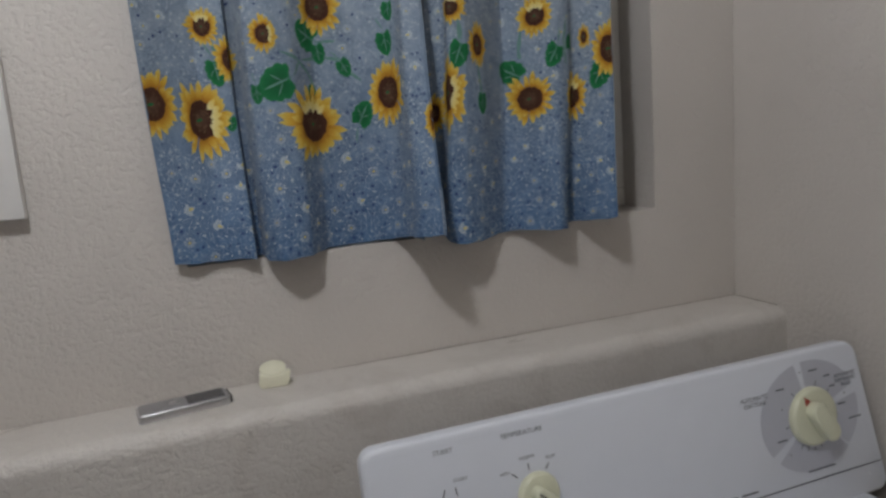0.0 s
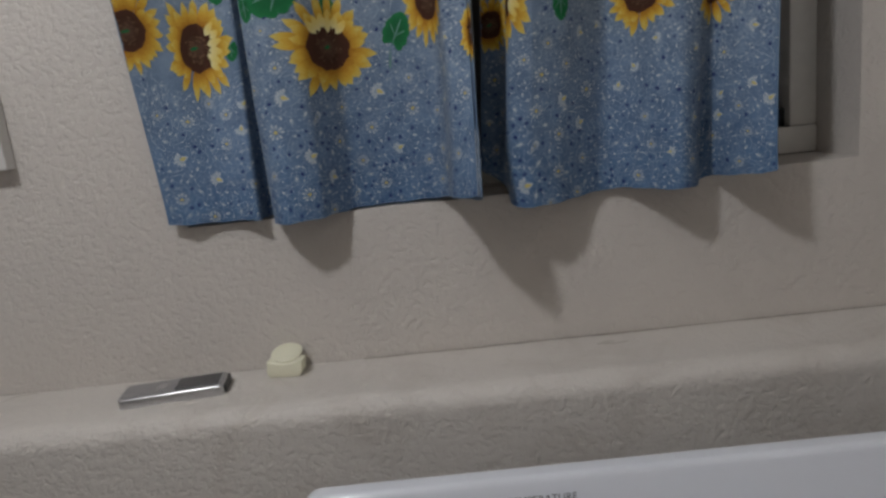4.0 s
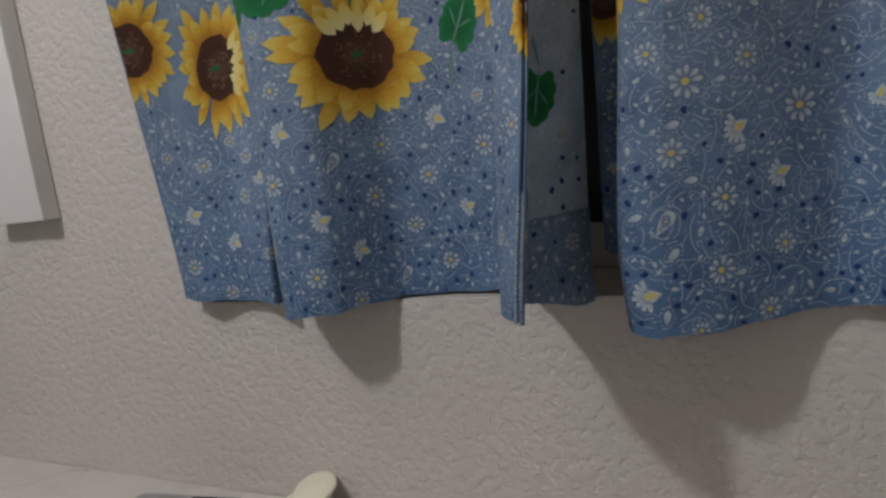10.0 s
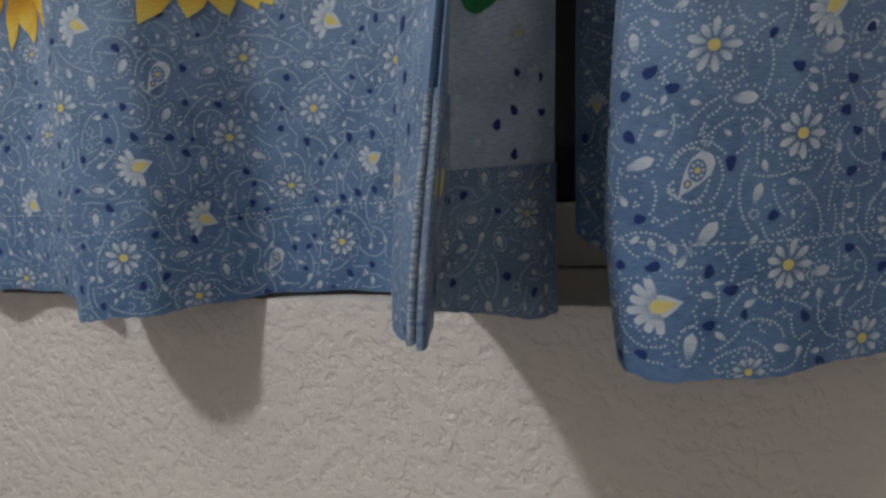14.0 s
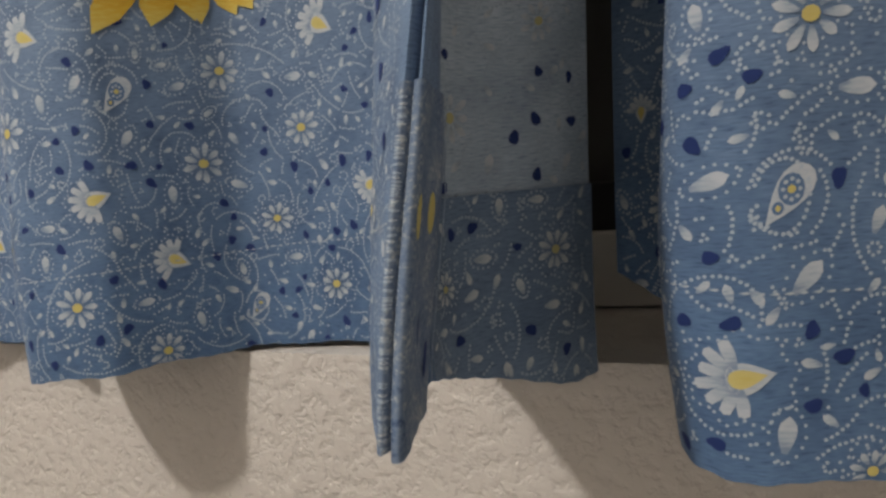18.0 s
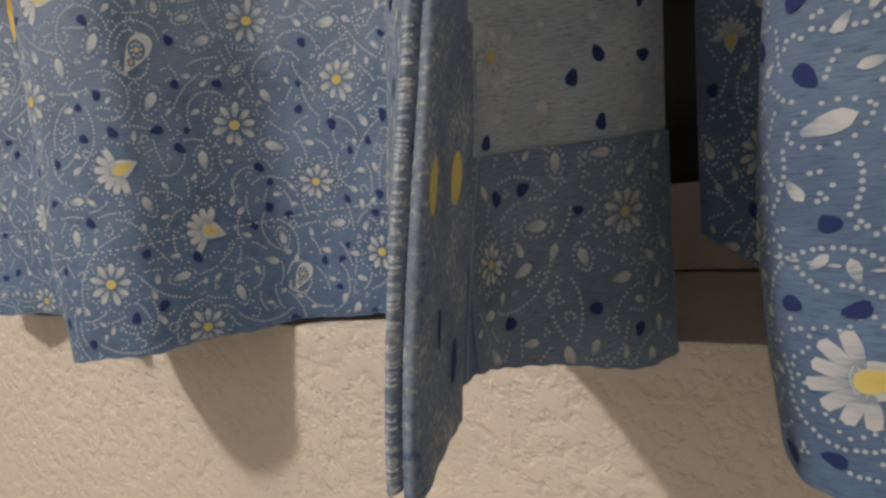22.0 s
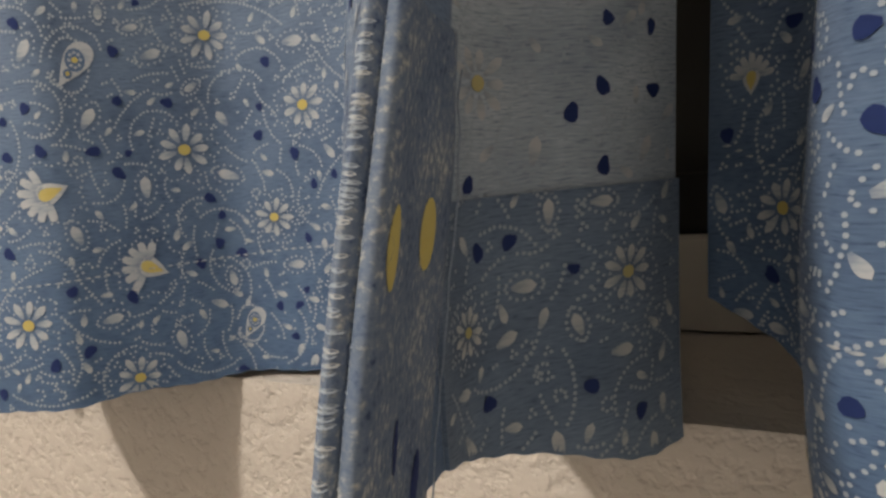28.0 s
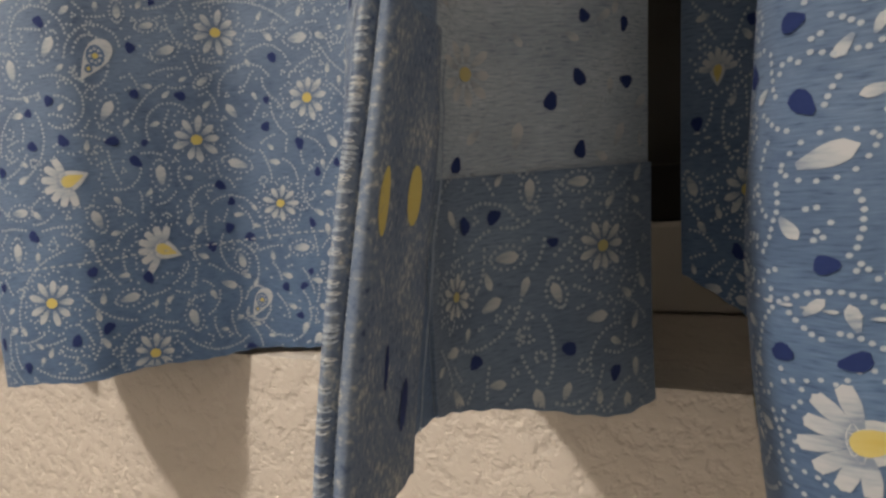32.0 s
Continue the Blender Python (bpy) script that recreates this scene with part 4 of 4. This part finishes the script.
def sheet(drape, parent, name, s_from, s_to, material, z_up, label="", thick=0.0007, z_rows=46, inset=0.0):
    """A stretch of cloth with its thickness, from the hem up to z_up."""
    ss = np.unique(np.concatenate([[s_from, s_to], drape.s[(drape.s > s_from) & (drape.s < s_to)]]))
    k = np.linspace(0, 1, z_rows) ** 1.25
    S, K = np.meshgrid(ss, k)
    hem = drape.hem(S)
    ripple = 0.0005 * np.sin(S * 170) + 0.0002 * np.sin(S * 790)
    Z = hem + K * (z_up - hem)
    P = drape.place(S, Z)
    P[..., 2] += ripple * (1 - K) ** 8
    N = drape.normal(S, np.maximum(Z, hem + 0.003))
    front, back = P + N * inset, P - N * thick
    rows, cols = S.shape
    verts = np.concatenate([front.reshape(-1, 3), back.reshape(-1, 3)])
    o = rows * cols
    faces = []
    for r in range(rows - 1):
        for c in range(cols - 1):
            a = r * cols + c
            faces.append((a, a + 1, a + cols + 1, a + cols))
            faces.append((o + a, o + a + cols, o + a + cols + 1, o + a + 1))
    for c in range(cols - 1):
        faces.append((c, o + c, o + c + 1, c + 1))
        t = (rows - 1) * cols + c
        faces.append((t, t + 1, o + t + 1, o + t))
    for r in range(rows - 1):
        a, b = r * cols, r * cols + cols - 1
        faces.append((a, a + cols, o + a + cols, o + a))
        faces.append((b, o + b, o + b + cols, b + cols))
    me = bpy.data.meshes.new(name)
    me.from_pydata(verts.tolist(), [], faces)
    me.materials.append(material)
    me.polygons.foreach_set("use_smooth", [True] * len(faces))
    uv = me.uv_layers.new(name="UVMap")
    flat = np.stack([S.ravel(), Z.ravel()], 1)
    flat = np.concatenate([flat, flat])
    loops = np.empty(len(me.loops), int)
    me.loops.foreach_get("vertex_index", loops)
    uv.data.foreach_set("uv", flat[loops].ravel())
    me.set_sharp_from_angle(angle=radians(70))
    ob = new(name, me)
    ob.parent = parent
    ob.matrix_parent_inverse = parent.matrix_basis.inverted()
    return tagged(ob, label)


def stitches(drape, parent, s_from, s_to, up):
    """The sewn line of the hem, in short threads."""
    pr = Print(drape)
    s = s_from
    while s < s_to:
        z = float(drape.hem(s)) + up + 0.0015 * math.sin(s * 21)
        pr.petal(s, z, 0, 0.0021, 0.0003, random.uniform(-0.06, 0.06), 0, 3)
        s += 0.0028
    pr.finish("hem_stitching", [INK_WHITE], parent, "pale line of hem stitching")


def threads(drape, parent):
    """A loose thread on the side hem."""
    zs = np.linspace(1.297, 1.352, 40)
    ss = (EDGE + FOLD) / 2 + 0.0022 * np.sin(zs * 160) + 0.0008 * np.sin(zs * 700)
    pts = drape.place(ss, zs) + drape.normal(ss, zs) * 0.0016
    part("loose_thread", tube([tuple(q) for q in pts], 0.00013, 6), INK_WHITE, parent, "loose white sewing thread")


def overlock(drape, parent):
    """Short pale threads that bind the two raw edges of the side hem."""
    pr = Print(drape)
    for s0 in (EDGE - 0.0128, EDGE - 0.0006):
        z = float(drape.hem(s0)) + 0.002
        while z < 1.354:
            if random.random() < 0.8:
                pr.petal(s0 - 0.0006, z, 0, random.uniform(0.0011, 0.0017), 0.00022, random.uniform(-0.2, 0.2), 0 if random.random() < 0.7 else 1, 0)
            z += random.uniform(0.0005, 0.0008)
    pr.lift = 0.001
    pr.finish("edge_stitching", [INK_BEAD_F, INK_WHITE_F], parent, "pale overlock threads along the raw edges", "stuff")


# motifs that can be told apart: place along the cloth, height, radius, turn
SUN_LEFT = [(0.062, 1.468, 0.0585, 0, 0.50), (0.292, 1.453, 0.0535, 90, 0.97), (0.009, 1.489, 0.0468, 0, 0.63, False), (0.0795, 1.59, 0.0281, 90, 0.82),
            (0.1105, 1.546, 0.0344, 0, 0.62, False), (0.2165, 1.569, 0.0266, 0, 0.65), (0.32, 1.61, 0.0399, 0, 0.79, False), (0.407, 1.491, 0.0489, 200, 0.63, False),
            (0.5365, 1.446, 0.0303, 0, 0.42, False)]
SUN_RIGHT = [(0.079, 1.483, 0.0575, 0, 0.51), (0.0905, 1.599, 0.0249, 90, 1.0), (0.1385, 1.549, 0.0339, 200, 0.6, False), (0.2625, 1.59, 0.0323, 90, 0.75),
             (0.251, 1.470, 0.0400, 90, 0.80, False), (0.3555, 1.471, 0.0421, 90, 0.59), (0.4435, 1.537, 0.0462, 180, 0.48, False), (0.3855, 1.558, 0.0204, 90, 0.5, False),
             (0.012, 1.457, 0.0302, 200, 0.63, False)]
GREEN_LEFT = [(0.228, 1.507, 0.024, 200), (0.0905, 1.532, 0.0163, 280), (0.2925, 1.572, 0.0212, 160), (0.314, 1.55, 0.0123, 280),
              (0.348, 1.53, 0.0116, 300), (0.3685, 1.462, 0.0165, 60), (0.296, 1.491, 0.013, 90), (0.4065, 1.56, 0.0148, 280),
              (0.417, 1.602, 0.0115, 270), (0.1, 1.462, 0.0089, 270), (0.1975, 1.496, 0.0109, 270), (0.6305, 1.406, 0.0142, 260)]
GREEN_RIGHT = [(0.1015, 1.537, 0.0165, 250), (0.1475, 1.469, 0.0135, 270), (0.227, 1.511, 0.0189, 150), (0.2935, 1.533, 0.016, 240),
               (0.4235, 1.501, 0.0184, 240), (0.3335, 1.549, 0.0109, 80)]
DAISY_LEFT = [(0.2135, 1.371, 0.0108), (0.239, 1.304, 0.0098), (0.2915, 1.354, 0.0099), (0.2685, 1.283, 0.0088), (0.332, 1.365, 0.0096), (0.3185, 1.33, 0.0081),
              (0.301, 1.39, 0.0092), (0.023, 1.31, 0.0092), (0.0795, 1.364, 0.0090), (0.0535, 1.287, 0.0088), (0.379, 1.381, 0.0101),
              (0.3415, 1.302, 0.0088), (0.0435, 1.392, 0.0092), (0.6170, 1.355, 0.0089), (0.6505, 1.316, 0.0077), (0.6115, 1.31, 0.006)]
DAISY_RIGHT = [(0.1165, 1.365, 0.0095), (0.017, 1.401, 0.0104), (0.1445, 1.339, 0.0095), (0.1425, 1.301, 0.0096), (0.1705, 1.275, 0.0092), (0.181, 1.31, 0.0082),
               (0.1305, 1.27, 0.0063), (0.123, 1.4, 0.011), (0.1875, 1.381, 0.0116), (0.155, 1.409, 0.0082)]
BELL_LEFT = [(0.248, 1.343, 0.0102, 20), (0.2755, 1.318, 0.0099, 335), (0.031, 1.353, 0.0105, 20), (0.064, 1.327, 0.0102, 330),
             (0.226, 1.405, 0.0109, 340), (0.361, 1.34, 0.009, 25), (0.344, 1.403, 0.0115, 330)]
BELL_RIGHT = [(0.151, 1.374, 0.0098, 30), (0.105, 1.291, 0.0109, 12), (0.178, 1.348, 0.0095, 20), (0.0105, 1.355, 0.0061, 270)]
PAISLEY_LEFT = [(0.26, 1.381, 0.0074), (0.3075, 1.295, 0.0057)]
PAISLEY_RIGHT = [(0.1135, 1.329, 0.007)]
LEAF_LEFT = [(0.231, 1.38, 0.005, 100), (0.2455, 1.386, 0.0049, 60), (0.2625, 1.365, 0.0048, 60), (0.284, 1.384, 0.0044, 20), (0.278, 1.343, 0.0047, 90),
             (0.2555, 1.33, 0.0043, 110), (0.283, 1.293, 0.0044, 100), (0.3045, 1.345, 0.0047, 160), (0.325, 1.314, 0.0042, 0), (0.23, 1.334, 0.0041, 0),
             (0.228, 1.321, 0.0045, 90), (0.263, 1.303, 0.0043, 10), (0.3305, 1.385, 0.0051, 0), (0.6275, 1.316, 0.004, 0), (0.6440, 1.331, 0.0035, 0),
             (0.6330, 1.33, 0.0035, 90), (0.6305, 1.342, 0.004, 80), (0.6565, 1.341, 0.0041, 60), (0.6390, 1.307, 0.0033, 110), (0.6490, 1.3, 0.0029, 0),
             (0.6340, 1.283, 0.0031, 100)]
LEAF_RIGHT = [(0.1165, 1.379, 0.0056, 10), (0.099, 1.333, 0.0053, 20), (0.1265, 1.35, 0.0052, 0), (0.118, 1.312, 0.0059, 50), (0.152, 1.363, 0.0055, 20),
              (0.1135, 1.279, 0.0056, 80), (0.154, 1.298, 0.0047, 10), (0.165, 1.368, 0.0048, 30), (0.184, 1.283, 0.0047, 60)]
DOT_LEFT = [(0.211, 1.4), (0.2435, 1.394), (0.2725, 1.385), (0.244, 1.369), (0.2875, 1.369), (0.32, 1.38), (0.2365, 1.355), (0.2475, 1.356),
            (0.263, 1.355), (0.27, 1.348), (0.209, 1.355), (0.3155, 1.357), (0.3275, 1.35), (0.298, 1.338), (0.2995, 1.323),
            (0.2925, 1.317), (0.3065, 1.319), (0.2345, 1.326), (0.2525, 1.313), (0.2695, 1.309), (0.2555, 1.294), (0.246, 1.291),
            (0.228, 1.283), (0.6445, 1.354), (0.6380, 1.349), (0.6590, 1.353), (0.6155, 1.324), (0.6240, 1.325), (0.6175, 1.295), (0.6040, 1.298),
            (0.6415, 1.294), (0.6535, 1.286), (0.6450, 1.338), (0.039, 1.302), (0.0315, 1.3), (0.095, 1.333), (0.035, 1.321), (0.0455, 1.365),
            (0.0725, 1.38), (0.362, 1.351), (0.3765, 1.36), (0.3435, 1.323), (0.3515, 1.325), (0.3445, 1.287), (0.3565, 1.291), (0.4875, 1.305)]
DOT_RIGHT = [(0.106, 1.354), (0.0935, 1.353), (0.1, 1.359), (0.0955, 1.341), (0.0995, 1.317), (0.094, 1.303), (0.1035, 1.303), (0.119, 1.301),
             (0.1415, 1.358), (0.159, 1.345), (0.1765, 1.339), (0.163, 1.327), (0.1235, 1.332), (0.137, 1.316), (0.1645, 1.304), (0.1775, 1.297),
             (0.1255, 1.295), (0.119, 1.285), (0.091, 1.274), (0.0995, 1.276), (0.1485, 1.285), (0.154, 1.27), (0.1655, 1.368), (0.1225, 1.386)]
STEM_LEFT = [[(0.2375, 1.546), (0.2635, 1.539), (0.2895, 1.523), (0.303, 1.505)], [(0.2815, 1.539), (0.3205, 1.543), (0.3435, 1.54)], [(0.0895, 1.568), (0.093, 1.55)], [(0.3685, 1.512), (0.355, 1.522), (0.3425, 1.53)], [(0.3965, 1.569), (0.4045, 1.547)]]
STEM_RIGHT = [[(0.1025, 1.581), (0.1035, 1.555)], [(0.139, 1.517), (0.143, 1.493), (0.1475, 1.469)], [(0.3215, 1.586), (0.3115, 1.553), (0.3175, 1.52)], [(0.4085, 1.519), (0.43, 1.505)], [(0.2405, 1.572), (0.2365, 1.543), (0.238, 1.531)]]


def fill(pr, drape, s_from, s_to, named, mats, z_hi=1.66, edge=0.003):
    """The small print: daisies, leaves, spots and beaded tendrils, spread by chance between the named motifs and clear of each other."""
    taken, trail = collections.defaultdict(list), set()
    area, cell = (s_to - s_from) * (z_hi - 1.27), 0.012

    def claim(s, z, r):
        for i in range(int((s - r) / cell) - 1, int((s + r) / cell) + 2):
            for j in range(int((z - r) / cell) - 1, int((z + r) / cell) + 2):
                taken[i, j].append((s, z, r))

    def clear(s, z, r):
        return all((s - a) ** 2 + (z - b) ** 2 > (r + q) ** 2 for a, b, q in taken[int(s / cell), int(z / cell)])

    def walked(s, z):
        i, j = int(s / 0.00125), int(z / 0.00125)
        return any((i + a, j + b) in trail for a in (-1, 0, 1) for b in (-1, 0, 1))

    for s, z, r, *_ in named:
        claim(s, z, r)
    for count, r0, r1, gap, kind in ((area / 0.0007, 0.0066, 0.0092, 0.0055, "flower"), (area / 0.00042, 0.0012, 0.0019, 0.0032, "dot"), (area / 0.00030, 0.0024, 0.0042, 0.0022, "leaf"),
                                     (area / 0.000011, 0, 0, 0, "vine"), (area / 0.000012, 0.0007, 0.0007, 0.0001, "cluster")):
        for _ in range(int(count)):
            s, z, r = random.uniform(s_from + edge, s_to - edge), random.uniform(1.272, z_hi), random.uniform(r0, r1)
            if z < drape.hem(s) + r * 0.5 or not clear(s, z, r + gap):
                continue
            rot = random.uniform(0, 360)
            if kind == "vine":
                pts, a, bend = [], radians(rot), random.choice((-1, 1)) * random.uniform(30, 120)
                curl, most = random.choice((1.0, 1.0, 1.018, 1.03)), random.randint(8, 34)
                while len(pts) < most and s_from + edge < s < s_to - edge and clear(s, z, 0.0006) and not walked(s, z) and z > drape.hem(s) + 0.001:
                    pts.append((s, z))
                    s, z, a, bend = s + 0.00135 * math.cos(a), z + 0.00135 * math.sin(a), a + bend * 0.00135, bend * curl
                if len(pts) < 4:
                    continue
                pr.beads(pts, 0.00046, mats[0])
                trail.update((int(p / 0.00125), int(q / 0.00125)) for p, q in pts)
                for k, (p, q) in enumerate(pts[3::5]):
                    side = a + random.choice((-1.3, 1.3))
                    p, q, r = p + 0.0032 * math.cos(side), q + 0.0032 * math.sin(side), random.uniform(0.0015, 0.0023)
                    if s_from + edge < p < s_to - edge and clear(p, q, r) and q > drape.hem(p) + 2 * r:
                        if k % 3 == 0:
                            pr.leaf(p, q, r, math.degrees(side), mats[0])
                        else:
                            ring = [side + math.pi + 0.9 * i for i in range(random.randint(4, 7))]
                            pr.beads([(p + r * 0.8 * math.cos(g), q + r * 0.8 * math.sin(g)) for g in ring], 0.00045, mats[0])
                        claim(p, q, r)
                continue
            claim(s, z, r)
            if kind == "flower":
                if random.random() < 0.4:
                    pr.bell(s, z, r, rot, mats)
                else:
                    pr.daisy(s, z, r, radians(rot), random.choice((8, 9, 10)), mats)
            elif kind == "leaf":
                pr.leaf(s, z, r, rot, mats[0])
            elif kind == "cluster":
                if not walked(s, z):
                    pr.beads([(s, z), (s + 0.0012, z + 0.0004), (s + 0.0004, z + 0.0012)][:random.randint(1, 3)], 0.00046, mats[0])
            else:
                pr.fit(s, z, r)
                pr.oval(s, z, r * random.uniform(0.9, 1.4), r * 0.85, radians(rot), mats[2], 2, 10, wobble=0.14)


INK_WHITE_F = ink("white_ink_reverse", [(0.05, (0.27, 0.32, 0.38)), (0.4, (0.37, 0.415, 0.46)), (0.8, (0.45, 0.48, 0.505))], grain=1.2)
INK_YELLOW_F = ink("yellow_ink_reverse", [(0.0, (0.40, 0.36, 0.17)), (1.0, (0.46, 0.42, 0.22))])
INK_BEAD = ink("pale_bead_ink", [(0.0, (0.29, 0.36, 0.44)), (1.0, (0.43, 0.485, 0.55))], grain=1.0)
INK_BEAD_F = ink("pale_bead_ink_reverse", [(0.0, (0.28, 0.345, 0.42)), (1.0, (0.34, 0.40, 0.47))])
PRINT_MATS = [INK_WHITE, INK_YELLOW, INK_NAVY, INK_WHITE_F, INK_YELLOW_F, CLOTH, INK_BEAD, INK_BEAD_F]


def curtain(drape, label, suns, greens, daisies, bells, paisleys, leaves, dots, stems, fade, fold=10.0):
    fold = min(fold, drape.width)
    fade = min(fade, drape.width)
    body = thing("curtain", (float(drape.low[:, 0].mean()), -0.03, 1.28), label, "curtain", "kitchen-style window curtains")
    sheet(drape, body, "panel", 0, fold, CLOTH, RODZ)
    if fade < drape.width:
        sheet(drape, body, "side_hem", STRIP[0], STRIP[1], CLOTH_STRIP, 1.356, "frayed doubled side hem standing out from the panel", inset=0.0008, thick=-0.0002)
        sheet(drape, body, "turned_back_edge", fold, drape.width, CLOTH_BACK, RODZ, "reverse of the printed cloth, paler also for light coming through")
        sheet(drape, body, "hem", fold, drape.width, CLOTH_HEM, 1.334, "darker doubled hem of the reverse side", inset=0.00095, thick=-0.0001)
    pr = Print(drape)
    pr.lift = drape.width - fold
    if fade < drape.width:
        daisies, bells, paisleys, leaves, dots = ([m for m in group if not STRIP[0] - 0.003 < m[0] < FOLD + 0.006] for group in (daisies, bells, paisleys, leaves, dots))
    for group, call in ((daisies, pr.daisy), (bells, pr.bell), (paisleys, pr.paisley), (leaves, pr.leaf)):
        for s, z, r, *deg in group:
            back = s > fold
            if call == pr.leaf:
                pr.leaf(s, z, r, *deg, mat=3 if back else 0)
            else:
                call(s, z, r, *deg, mats=(3, 4) if back else (0, 1))
    for s, z in dots:
        pr.fit(s, z, 0.002)
        pr.oval(s, z, random.uniform(0.0017, 0.0023), 0.0015, random.uniform(0, 3), 2, 2, 12, wobble=0.12)
    named = [(s, z, r * 0.8) for s, z, r, *_ in suns + greens] + daisies + bells + paisleys + leaves + [(s, z, 0.002) for s, z in dots]
    fill(pr, drape, 0, fade, named, (0, 1, 2))
    if fade < drape.width:
        pr.k = 1.0
        pr.oval(EDGE + 0.0172, 1.3325, 0.0030, 0.0040, 0.0, 1, 0, 14)
        pr.oval(EDGE + 0.0036, 1.3325, 0.0017, 0.0040, 0.0, 1, 0, 14)
        pr.oval(EDGE + 0.0110, 1.3120, 0.0008, 0.0030, 0.05, 2, 0, 12)
        pr.oval(EDGE + 0.0200, 1.3045, 0.0016, 0.0036, -0.1, 2, 0, 12)
        overlock(drape, body)
        threads(drape, body)
        fill(pr, drape, fold, drape.width, named, (3, 4, 2))
    pr.finish("small_floral_print", PRINT_MATS, body, "white daisies, leaves, beaded tendrils and navy spots", "stuff")
    for pts in stems:
        stem(drape, body, pts)
    for s, z, r, deg in greens:
        green_leaf(drape, body, s, z, r, deg)
    for s, z, r, *turn in suns:
        sunflower(drape, body, s, z, r, *turn)
    stitches(drape, body, 0.004, fade - 0.004, 0.040)
    return body


curtain(drape_left, "blue sunflower-print cotton curtain panel, its folds spilling over the sill", SUN_LEFT, GREEN_LEFT, DAISY_LEFT, BELL_LEFT,
        PAISLEY_LEFT, LEAF_LEFT, DOT_LEFT, STEM_LEFT, EDGE - 0.0136, FOLD)
curtain(drape_right, "blue sunflower-print cotton curtain panel hanging loose before the window", SUN_RIGHT, GREEN_RIGHT, DAISY_RIGHT, BELL_RIGHT,
        PAISLEY_RIGHT, LEAF_RIGHT, DOT_RIGHT, STEM_RIGHT, 10.0)
rod = thing("curtain_rod", (0.5, RODY, RODZ), "white metal curtain rod above the window", "curtain rod")
part("rod", tube([(0.10, 0.0, RODZ), (0.105, RODY, RODZ), (0.90, RODY, RODZ), (0.905, 0.0, RODZ)], 0.006, 10), WHITE_PAINT, rod)
